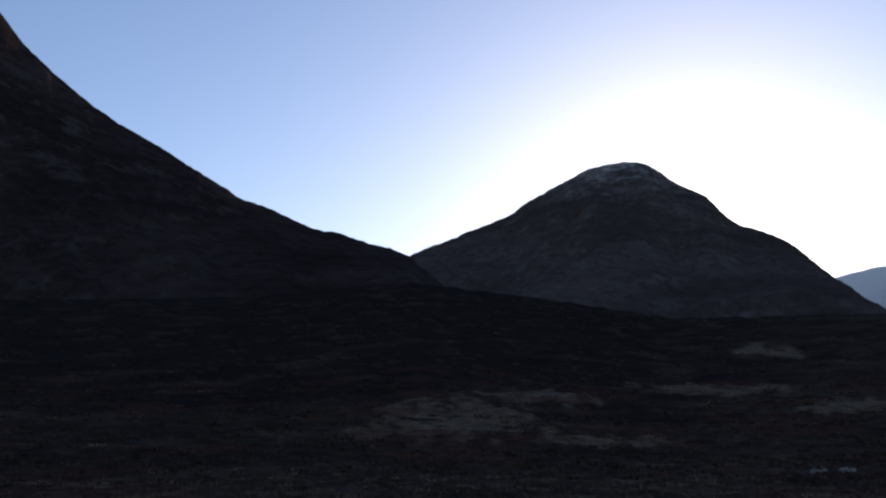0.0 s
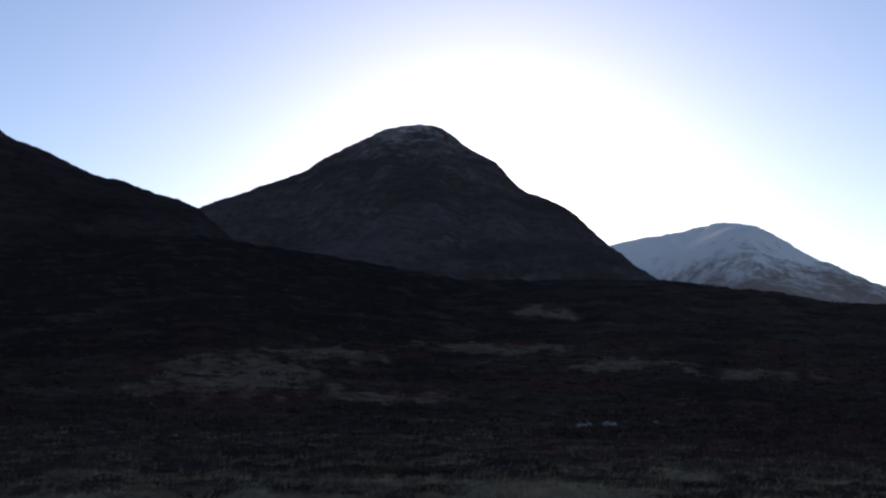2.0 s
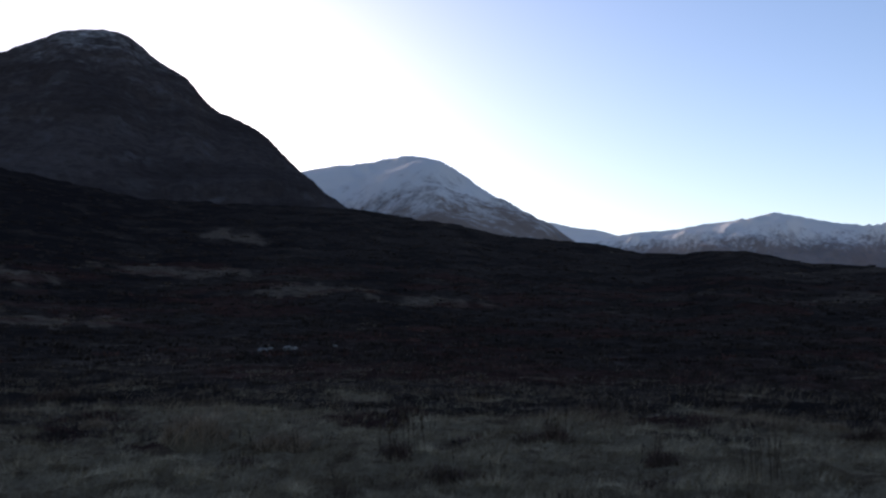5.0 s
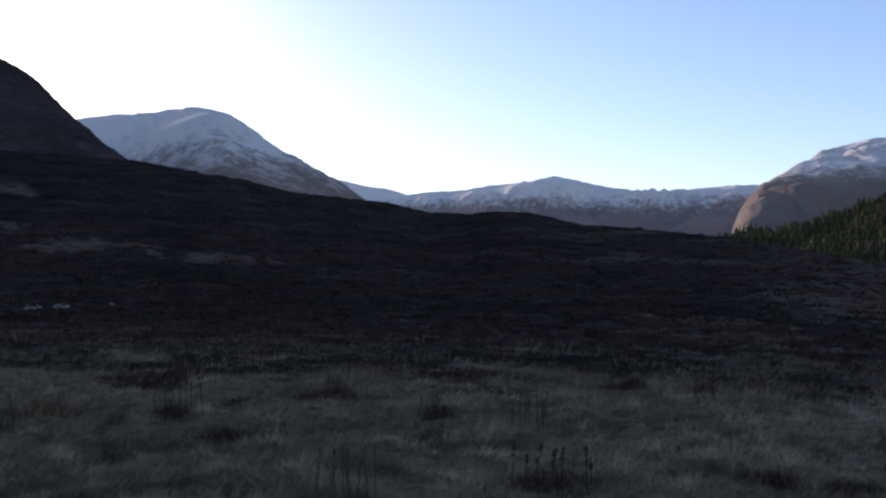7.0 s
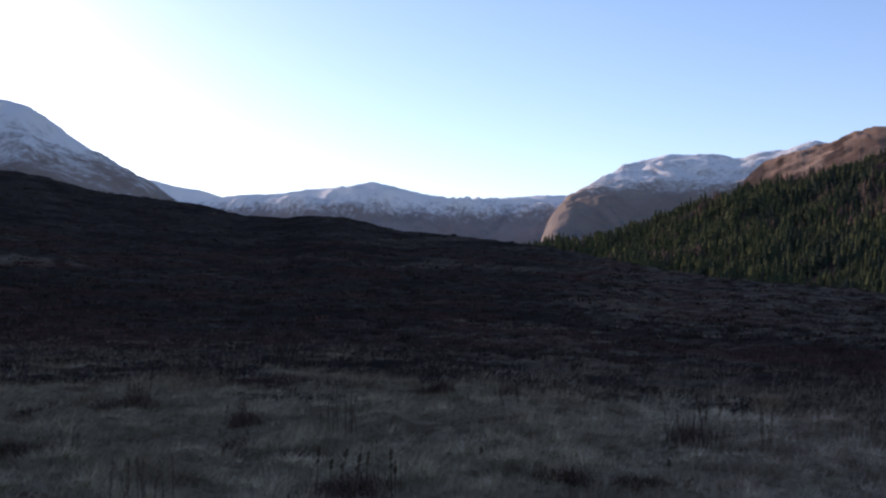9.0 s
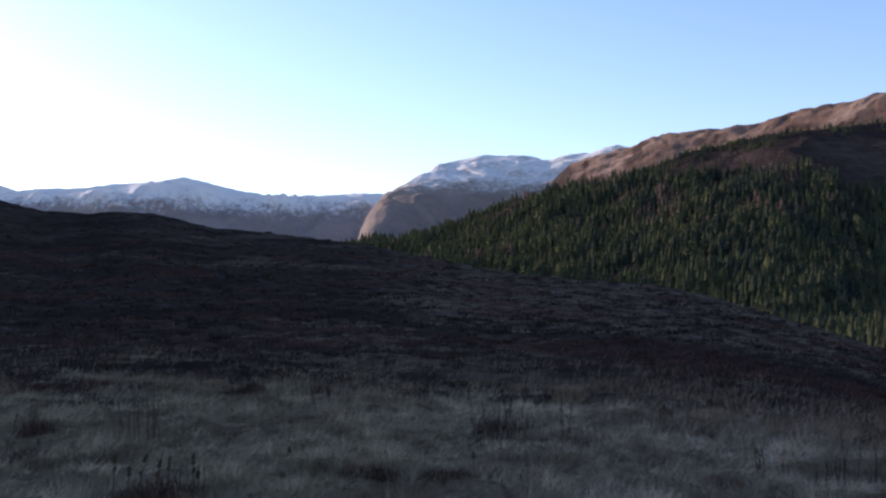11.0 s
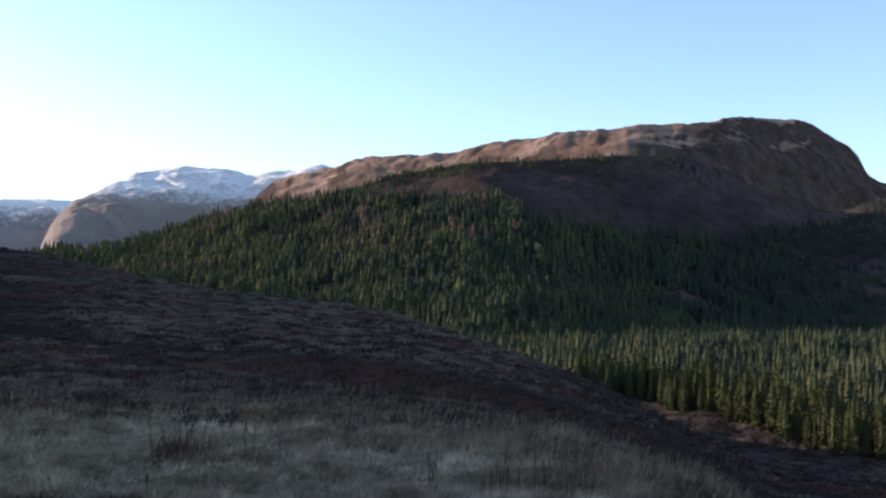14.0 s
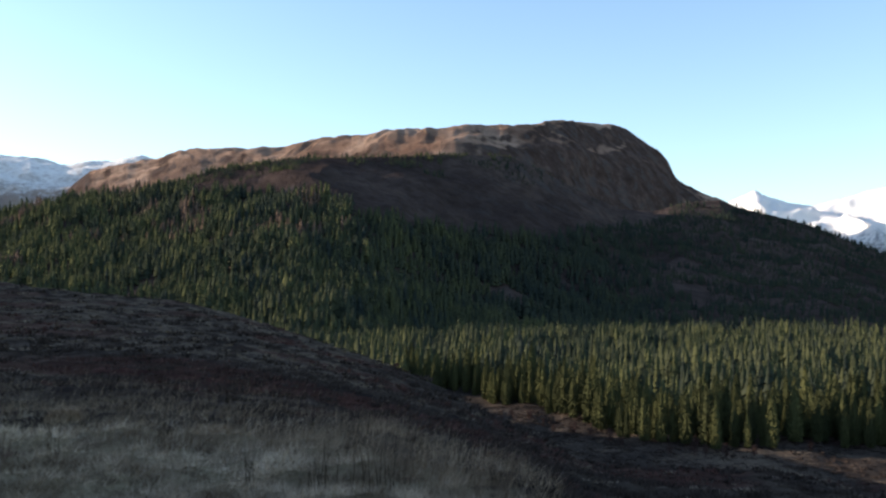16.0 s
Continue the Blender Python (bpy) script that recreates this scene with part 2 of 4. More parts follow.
def valley_floor(az, r):
    z = np.interp(r, [0, 230, 520, 900, 2000, 6000], [-36, -34, -30, -25, -25, -20])
    return z + 0.7 * fbm(np.sin(np.radians(az)) * r / 45, np.cos(np.radians(az)) * r / 45, 4) * np.clip(r / 200, 0, 1)


BROW_DROP = np.zeros(2)
BROW_AT = np.array([-180.0, 180.0])


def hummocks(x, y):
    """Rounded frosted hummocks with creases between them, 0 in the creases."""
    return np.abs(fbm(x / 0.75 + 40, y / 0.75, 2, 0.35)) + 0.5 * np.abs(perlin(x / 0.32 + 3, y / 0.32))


def ground_height(az, r):
    az, r = np.asarray(az, float), np.asarray(r, float)
    x, y = polar(az, r)
    (rg,) = curve(GRASS_END, az)
    rise, rc = curve(BROW, az)
    start = -np.degrees(np.arctan(1.6 / rg))
    s = np.clip(np.log(np.maximum(r, 0.1) / rg) / np.log(rc / rg), 0, 1)
    slope = start + (rise - start) * (0.75 * s ** 0.8 + 0.25 * s)
    z = np.where(r < rg, 0.0, 1.6 + r * np.tan(np.radians(slope)))
    top = 1.6 + rc * np.tan(np.radians(rise))
    # unseen broad, almost level ground added behind the brow shades the glen's clearing, then drops
    back = np.clip(262 / np.maximum(np.sin(np.radians(az)), 0.3) - rc, 0, 220) * smooth01((az - 30) / 12) * smooth01((90 - az) / 10)
    z = np.where(r > rc, 1.6 + r * np.tan(np.radians(rise)) - 0.015 * (r - rc), z)
    top = top + back * (np.tan(np.radians(rise)) - 0.015)
    rc = rc + back
    floor = valley_floor(az, r)
    run = np.maximum(110, np.abs(top - floor) * 2.6)
    fall = np.clip((r - rc) / run, 0, 1)
    z = np.where(r > rc, floor + (top - floor) * (1 - fall) ** 1.6, z)
    # tussocks, hummocks, peat banks
    hum = 0.14 * fbm(x / 1.7, y / 1.7, 2) + 0.15 * (hummocks(x, y) - 0.25) * smooth01((140 - r) / 60)
    z = z + hum * np.clip(r / 4, 0, 1)
    z = z + np.clip(0.004 * r, 0, 0.45) * fbm(x / 5 + 3, y / 5, 4) * smooth01((r - rg) / 8)
    z = z + np.clip(0.0045 * r, 0, 1.6) * fbm(x / 24, y / 24 + 8, 4) * smooth01((r - 25) / 60)
    z = z + np.clip(0.004 * r, 0, 3.0) * fbm(x / 90 + 9, y / 90, 4) * smooth01((r - 120) / 200) * (1 - 0.6 * smooth01((r - rc * 0.75) / (rc * 0.2)) * (r < rc * 1.3))
    return z - r * np.interp(az, BROW_AT, BROW_DROP) * smooth01((r - rg) / (0.6 * rc))


def settle_brow():
    """How far lumps lift the skyline of the hill over its brow, by bearing, smoothed over about a degree."""
    az = np.arange(-45, 118, 0.2)
    rise, rc = curve(BROW, az)
    s = np.linspace(0.35, 1.25, 90)[:, None]
    over = ((ground_height(az + 0 * s, rc * s) - 1.6) / (rc * s)).max(0) - np.tan(np.radians(rise))
    k = np.hanning(9) / np.hanning(9).sum()
    return az, np.convolve(np.pad(over, 4, "edge"), k, "valid")


BROW_AT, BROW_DROP = settle_brow()


def cover_at(az, r):
    """How grassy, how pale, how red with bracken the moor is."""
    x, y = polar(az, r)
    (rg,) = curve(GRASS_END, az)
    soft = 1 - smooth01((az - 40) / 20)
    grassy = smooth01((rg * (1.1 + 0.12 * soft) - r) / ((0.3 + 0.35 * soft) * rg) + 0.75 * fbm(x / 3, y / 3, 4, 0.6))
    grassy = grassy * (0.6 + 0.4 * smooth01((az + 4) / 14))
    band = fbm(x / 14 + 31, y / 14, 4) + 0.25 * fbm(x / 60, y / 60 + 5, 2)
    pale = smooth01((band - 0.15) / 0.35) * (0.22 + 0.28 * smooth01((az - 30) / 25))
    red = smooth01((fbm(x / 11 - 8, y / 11 + 4, 3) - 0.02) / 0.3) * 0.55
    # a reddish belt of bracken below the grass, a paler grass belt above it
    red = np.maximum(red * (r < 160), smooth01(1 - np.abs(r - rg * 1.75) / (rg * 0.6)) * smooth01((az - 2) / 10) * (0.3 + 0.6 * smooth01((az - 58) / 12)) * smooth01(0.65 + 1.6 * fbm(x / 6, y / 6 + 3, 3)))
    pale = np.maximum(pale, smooth01((r / rg - 2.2) / 0.8) * 0.88 * smooth01((az - 53) / 9) * (1 - 0.75 * smooth01((az - 80) / 7)) * smooth01(0.6 + 1.5 * fbm((x + y) / 5, (y - x) / 2.2, 4, 0.6)))
    # thin grass among the heather just beyond the knoll
    pale = np.maximum(pale, 0.85 * smooth01((r / rg - 1.0) / 0.25) * smooth01((2.4 - r / rg) / 0.4) * smooth01((az - 44) / 10) * smooth01((72 - az) / 8) * smooth01(0.45 + 1.7 * fbm(x / 3.2 + 70, y / 3.2, 4, 0.6)))
    for a0, r0, da, dr in ((-6, 76, 5.0, 0.30), (-1.5, 108, 3.5, 0.12), (-9, 62, 4.0, 0.12), (9, 135, 4.5, 0.10), (12, 245, 2.5, 0.10), (16.5, 100, 4.0, 0.12), (24, 90, 3.5, 0.08), (3, 60, 5.0, 0.08), (60, 60, 5, 0.1)):
        q = ((az - a0) / da) ** 2 + (np.log(np.maximum(r, 0.1) / r0) / dr) ** 2
        pale = np.maximum(pale, 0.95 * smooth01(1.25 - q + 1.6 * fbm(az / 1.5, np.log(np.maximum(r, 0.1)) * 12, 4)))
    # bleached turf of the valley floor
    floor = smooth01((r - 90) / 60) * smooth01((az - 84) / 8)
    pale = np.maximum(pale, floor * smooth01(-0.1 + 0.5 * smooth01((az - 101) / 4) + 1.8 * fbm(x / 25, y / 25, 3)))
    red = np.where(floor > 0.5, smooth01(0.1 + 2.0 * fbm(x / 40 + 12, y / 40, 3)) * (0.6 * smooth01((az - 104) / 4)), red)
    return grassy, np.clip(pale, 0, 1), np.clip(red, 0, 1)


def build_ground():
    az = np.concatenate([np.arange(-180, -40, 4.0), np.arange(-40, 118, 0.28), np.arange(118, 181, 4.0)])
    az[-1] = 180
    r = np.concatenate([np.geomspace(0.03, 1.0, 12), np.geomspace(1.05, 5, 24), np.geomspace(5.04, 36, 215), np.geomspace(36.8, 900, 130), np.linspace(960, 5200, 18)])
    A, R = np.meshgrid(az, r)
    x, y = polar(A, R)
    z = ground_height(A, R)
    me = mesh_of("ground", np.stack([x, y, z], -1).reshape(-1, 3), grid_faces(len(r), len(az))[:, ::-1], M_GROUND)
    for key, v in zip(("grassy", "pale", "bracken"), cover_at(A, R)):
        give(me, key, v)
    # shade put into the heather colour on the steeper hill towards the mountains
    give(me, "hill_shade", smooth01((24 - A + 8 * fbm(x / 40, y / 40, 3)) / 22) * smooth01((R - 45) / 90 + 0.5 * fbm(x / 25 + 4, y / 25, 3)))
    return tagged(new("ground", me), "winter moor of frosted straw grass and dark heather falling to a valley floor", "moor", kind="structure")


build_ground()


# ---- mountains ----
def mountain(name, crest, base, front, material, label, rough=40.0, grain=300.0, steep=1.15, edge=1.0, back=700.0, step=0.14, gain=0.42, convex=0.0, rib=0.0, ledge=0.0):
    """A mountain below a crest of (bearing, rise in degrees, distance): its near slope runs `front` metres towards the valley,
    cut by gullies of size `grain` and depth `rough`; the crest itself is uneven by `edge` metres."""
    c = np.array(crest, float)
    az = np.arange(c[0, 0], c[-1, 0] + step, step)
    el, dist = curve(crest, az)
    k = np.hanning(7) / np.hanning(7).sum()
    el = np.convolve(np.pad(el, 3, "edge"), k, "valid")
    kd = np.hanning(35) / np.hanning(35).sum()
    dist = np.convolve(np.pad(dist, 17, "edge"), kd, "valid")
    dist = dist * (1 + 0.02 * fbm(az / 6 + dist[0], az * 0 + 3.3, 3))
    top = 1.6 + dist * np.tan(np.radians(el)) + edge * fbm(az * 2.2, az * 0 + dist.mean() / 97, 5, 0.6)
    s = np.concatenate([-np.linspace(1, 0.08, 7), np.linspace(0, 1, 70) ** 1.2])
    S, AZ = np.meshgrid(s, az, indexing="ij")
    TOP, D = np.broadcast_to(top, S.shape), np.broadcast_to(dist, S.shape)
    ends = smooth01((AZ - az[0]) / 1.0) * smooth01((az[-1] - AZ) / 1.0)
    R = np.where(S < 0, D - S * back, D - S * front)
    AZ = AZ + 1.2 * S * fbm(AZ / 5 + 2, S * 3, 3) * smooth01((AZ - az[0] - 0.5) / 5) * smooth01((az[-1] - 0.5 - AZ) / 5)
    x, y = polar(AZ, R)
    fall = np.where(S < 0, (1 + S) ** 1.3, np.clip(1 - np.clip(S, 0, 1) ** convex, 0, 1) if convex else np.clip(1 - S, 0, 1) ** steep)
    z = base + (TOP - base) * fall
    body = np.clip(np.abs(S) * 7, 0, 1) * np.clip((1 - np.abs(S)) * 4, 0, 1) * np.clip((TOP - base) / 400, 0.15, 1)
    warp = 0.6 * fbm(x / grain * 0.6 + 7, y / grain * 0.6, 3)
    z = z + body * rough * (ridged(x / grain + warp, y / grain - warp, 6, gain) + 0.5 * fbm(x / grain * 0.5, y / grain * 0.5 + 3, 3))
    if rib:
        z = z + body * rib * ridged((0.43 * x + 0.9 * y) / 150 + 0.5 * warp, (0.43 * y - 0.9 * x) / 560, 4, 0.45)
    if ledge:
        # rock beds crop out as ledges along the contours
        z = z + body * ledge * fbm(z / 90 + 0.4 * warp, (x + 0.4 * y) / 900, 3, 0.6)
    z = np.maximum(z, base - 30)
    # settle each column so that its highest line of sight is the crest's
    rise = np.tan(np.radians(el)) + (top - 1.6 - dist * np.tan(np.radians(el))) / dist
    over = ((z - 1.6) / R).max(0) - rise
    ko = np.hanning(25) / np.hanning(25).sum()
    over = np.convolve(np.pad(over, 12, "edge"), ko, "valid")
    z = z - R * over * np.clip(1.3 - np.abs(S), 0, 1)
    me = mesh_of(name, np.stack([x, y, z], -1).reshape(-1, 3), grid_faces(len(s), len(az)), material)
    return tagged(new(name, me), label, "mountain", "mountains round the glen")


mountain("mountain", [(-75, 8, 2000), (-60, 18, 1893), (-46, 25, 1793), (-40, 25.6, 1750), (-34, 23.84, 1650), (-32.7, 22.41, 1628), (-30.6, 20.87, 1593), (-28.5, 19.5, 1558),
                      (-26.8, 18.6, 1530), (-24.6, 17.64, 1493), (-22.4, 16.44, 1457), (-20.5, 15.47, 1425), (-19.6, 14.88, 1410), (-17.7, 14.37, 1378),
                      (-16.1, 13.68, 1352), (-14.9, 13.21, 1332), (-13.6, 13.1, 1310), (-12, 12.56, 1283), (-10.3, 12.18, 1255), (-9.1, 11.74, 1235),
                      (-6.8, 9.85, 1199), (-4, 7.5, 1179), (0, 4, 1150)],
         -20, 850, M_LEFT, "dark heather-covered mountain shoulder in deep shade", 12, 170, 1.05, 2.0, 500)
mountain("mountain", [(-20, 6, 2300), (-14, 10, 2250), (-9, 11.75, 2250), (-8.1, 12.19, 2250), (-7.1, 12.5, 2250), (-5.6, 13.14, 2260), (-4.4, 13.55, 2270), (-2.8, 14.18, 2280),
                      (-1.6, 14.99, 2290), (-0.2, 15.7, 2300), (1.6, 16.54, 2300), (2.1, 16.81, 2300), (3.4, 17.05, 2300), (4.6, 17.15, 2300), (5.7, 16.94, 2300),
                      (6.2, 16.69, 2290), (7.1, 15.93, 2270), (8, 15.4, 2250), (9.2, 14.79, 2220), (10.4, 13.4, 2180), (11.1, 12.95, 2150), (12.4, 12.47, 2100),
                      (13.8, 11.74, 2050), (14.8, 10.76, 2000), (15.9, 9.66, 1950), (16.7, 9.12, 1900), (17.5, 8.32, 1850), (18.9, 7.44, 1800),
                      (21, 5.5, 1700), (24, 2, 1600)],
         -20, 1200, M_PEAK, "dark rocky pyramid-shaped peak with a dusting of snow on its summit", 26, 330, 1.1, 3.0, 900, ledge=26)
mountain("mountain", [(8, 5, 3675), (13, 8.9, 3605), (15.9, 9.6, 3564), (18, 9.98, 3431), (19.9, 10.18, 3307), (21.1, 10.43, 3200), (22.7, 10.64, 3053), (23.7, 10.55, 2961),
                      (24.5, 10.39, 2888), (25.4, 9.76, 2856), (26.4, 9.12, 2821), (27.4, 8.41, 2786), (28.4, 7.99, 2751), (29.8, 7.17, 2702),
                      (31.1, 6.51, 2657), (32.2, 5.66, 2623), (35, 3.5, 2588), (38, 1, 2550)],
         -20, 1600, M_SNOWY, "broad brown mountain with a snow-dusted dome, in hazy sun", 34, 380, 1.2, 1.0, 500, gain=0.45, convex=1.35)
mountain("mountain", [(27, 5.2, 4780), (31.2, 6.57, 4750), (32.8, 6.18, 4750), (34.2, 6.01, 4750), (35.3, 5.67, 4750), (40, 4.5, 4750)],
         -20, 900, M_WHITE, "distant snow-covered plateau between two hills", 40, 400, 1.2, 3.0, 200)
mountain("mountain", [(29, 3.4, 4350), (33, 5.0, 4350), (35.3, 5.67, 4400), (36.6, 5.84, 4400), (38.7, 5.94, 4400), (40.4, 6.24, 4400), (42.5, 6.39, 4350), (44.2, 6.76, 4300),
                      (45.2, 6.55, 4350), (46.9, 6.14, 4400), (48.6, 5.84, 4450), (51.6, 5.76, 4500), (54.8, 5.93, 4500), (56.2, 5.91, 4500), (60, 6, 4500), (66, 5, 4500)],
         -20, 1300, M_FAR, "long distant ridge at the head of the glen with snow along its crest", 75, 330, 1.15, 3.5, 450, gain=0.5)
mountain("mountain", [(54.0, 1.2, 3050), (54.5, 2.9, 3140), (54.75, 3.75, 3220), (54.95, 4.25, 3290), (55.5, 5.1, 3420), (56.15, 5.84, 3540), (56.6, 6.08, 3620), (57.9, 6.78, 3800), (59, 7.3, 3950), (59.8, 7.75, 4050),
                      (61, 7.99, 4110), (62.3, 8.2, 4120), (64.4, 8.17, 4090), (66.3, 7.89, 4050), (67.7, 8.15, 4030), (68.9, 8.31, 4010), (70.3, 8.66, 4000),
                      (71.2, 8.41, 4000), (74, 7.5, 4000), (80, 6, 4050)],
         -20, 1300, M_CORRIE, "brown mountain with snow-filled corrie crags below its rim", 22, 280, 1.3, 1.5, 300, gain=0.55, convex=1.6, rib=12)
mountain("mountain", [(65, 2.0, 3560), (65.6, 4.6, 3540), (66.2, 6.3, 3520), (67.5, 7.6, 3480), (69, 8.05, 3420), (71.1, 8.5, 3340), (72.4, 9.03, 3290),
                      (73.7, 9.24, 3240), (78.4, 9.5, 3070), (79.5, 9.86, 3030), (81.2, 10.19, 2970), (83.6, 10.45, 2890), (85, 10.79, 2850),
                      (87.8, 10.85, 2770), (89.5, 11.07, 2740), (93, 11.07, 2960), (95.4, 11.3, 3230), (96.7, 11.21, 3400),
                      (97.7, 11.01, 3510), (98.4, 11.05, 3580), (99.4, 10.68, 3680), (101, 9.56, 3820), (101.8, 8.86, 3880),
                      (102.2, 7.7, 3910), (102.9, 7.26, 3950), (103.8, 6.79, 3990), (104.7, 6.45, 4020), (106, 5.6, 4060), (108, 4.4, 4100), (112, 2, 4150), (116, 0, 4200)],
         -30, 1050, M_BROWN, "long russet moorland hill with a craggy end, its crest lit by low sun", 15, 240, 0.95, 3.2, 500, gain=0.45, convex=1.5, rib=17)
mountain("mountain", [(98, 3, 4600), (103, 5.4, 4600), (105.4, 6.25, 4600), (106.7, 6.9, 4600), (107.4, 6.5, 4600), (108.7, 6.07, 4600), (109.9, 5.87, 4600), (111.7, 6.34, 4600), (113.7, 6.8, 4600),
                      (118, 7.2, 4600), (124, 6, 4600), (132, 3, 4600)],
         -20, 1300, M_WHITE, "distant sharp white snow peaks in full sun", 90, 380, 1.2, 5.0, 300)

# the wooded hill: bearing, rise of its shoulder, distance
SHOULDER = [(46, 0.2, 1900), (52, 1.8, 1789), (55.1, 2.5, 1731), (58.6, 3.2, 1666), (62.7, 4.55, 1597), (66, 5.85, 1545), (69.3, 6.3, 1493), (72.6, 7.3, 1446), (74.5, 8.0, 1432),
            (79.2, 8.85, 1400), (82, 8.9, 1430), (85, 9.1, 1480), (88, 9.25, 1540), (91, 9.2, 1605), (93, 8.9, 1650), (95, 7.9, 1700), (97, 6.8, 1750), (99, 5.9, 1805), (101, 5.75, 1855),
            (102.7, 6.2, 1895), (104.9, 6.35, 1950), (105.6, 5.95, 1965), (107.4, 5.45, 2005), (109.9, 4.65, 2050), (113, 3.3, 2100), (120, -0.5, 2200)]
# how far the slope runs from the shoulder to the glen: bearing, metres
SLOPE_RUN = [(46, 780), (79, 780), (90, 880), (100, 1060), (108, 1200), (120, 1350)]


def shoulder_height(az, r):
    az, r = np.asarray(az, float), np.asarray(r, float)
    x, y = polar(az, r)
    el, rc = curve(SHOULDER, az)
    (run,) = curve(SLOPE_RUN, az)
    top = 1.6 + rc * np.tan(np.radians(el))
    s = (rc - r) / run
    hollow = 1.12 + 0.5 * smooth01((az - 83) / 8)
    fall = np.where(s < 0, np.clip(1 + s * 0.5, 0, 1), np.clip(1 - s, 0, 1) ** hollow)
    base = -34.0
    body = np.clip(np.abs(s) * 6, 0.12, 1) * np.clip((1 - s) * 3, 0, 1)
    return base + (top - base) * fall + body * (16 * ridged(x / 210, y / 210, 4) + 12 * fbm(x / 260 + 3, y / 260, 3))


def build_wooded_hill():
    az = np.arange(46, 120, 0.13)
    s = np.concatenate([np.linspace(-0.5, -0.05, 6), np.linspace(0, 1.02, 90)])
    S, AZ = np.meshgrid(s, az, indexing="ij")
    rc = curve(SHOULDER, AZ)[1]
    R = rc - S * curve(SLOPE_RUN, AZ)[0]
    x, y = polar(AZ, R)
    z = shoulder_height(AZ, R)
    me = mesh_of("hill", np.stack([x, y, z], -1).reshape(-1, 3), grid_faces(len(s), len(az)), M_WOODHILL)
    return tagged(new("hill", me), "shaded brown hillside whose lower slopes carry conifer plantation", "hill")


build_wooded_hill()


# ---- conifers ----
def tier_tree(rng, tiers, points, width=0.17):
    """A spruce of jagged skirts, one unit high: arrays of points and triangles."""
    verts, faces = [], []
    for k in range(tiers):
        t = k / tiers
        z0 = 0.06 + 0.94 * t
        z1 = min(1.0, z0 + 1.9 / tiers)
        rad = width * min(1.0, (1 - t) * 1.2) ** 0.95 * rng.uniform(0.85, 1.15) + 0.012
        first = len(verts)
        verts.append((rng.uniform(-0.012, 0.012), rng.uniform(-0.012, 0.012), z1 + (0.05 if k == tiers - 1 else 0.0)))
        turn = rng.uniform(0, 6.28)
        for j in range(points):
            a = turn + 2 * math.pi * j / points
            q = rad * (rng.uniform(0.9, 1.2) if j % 2 else rng.uniform(0.45, 0.7))
            verts.append((q * math.cos(a), q * math.sin(a), z0 + (0.0 if j % 2 else 0.25 / tiers) + rng.uniform(-0.15, 0.15) / tiers))
        for j in range(points):
            faces.append((first, first + 1 + j, first + 1 + (j + 1) % points))
    return np.array(verts), np.array(faces)


def scatter_mesh(name, kinds, places, heights, widths, tints, material, rng, smooth=False):
    """Many copies of a few small shapes in one mesh."""
    vs, fs, ts, base = [], [], [], 0
    pick = rng.randint(len(kinds), size=len(places))
    turn = rng.uniform(0, 2 * np.pi, len(places))
    for k, (v, f) in enumerate(kinds):
        idx = np.where(pick == k)[0]
        if not len(idx):
            continue
        c, s = np.cos(turn[idx])[:, None], np.sin(turn[idx])[:, None]
        w, h = widths[idx][:, None], heights[idx][:, None]
        p = places[idx]
        out = np.stack([p[:, :1] + w * (c * v[:, 0] - s * v[:, 1]), p[:, 1:2] + w * (s * v[:, 0] + c * v[:, 1]), p[:, 2:] + h * v[:, 2]], -1)
        fs.append((f[None] + (base + np.arange(len(idx)) * len(v))[:, None, None]).reshape(-1, f.shape[1]))
        vs.append(out.reshape(-1, 3))
        ts.append(np.repeat(tints[idx], len(v)))
        base += len(idx) * len(v)
    me = mesh_of(name, np.concatenate(vs), np.concatenate(fs), material, smooth)
    give(me, "tint", np.concatenate(ts))
    return me


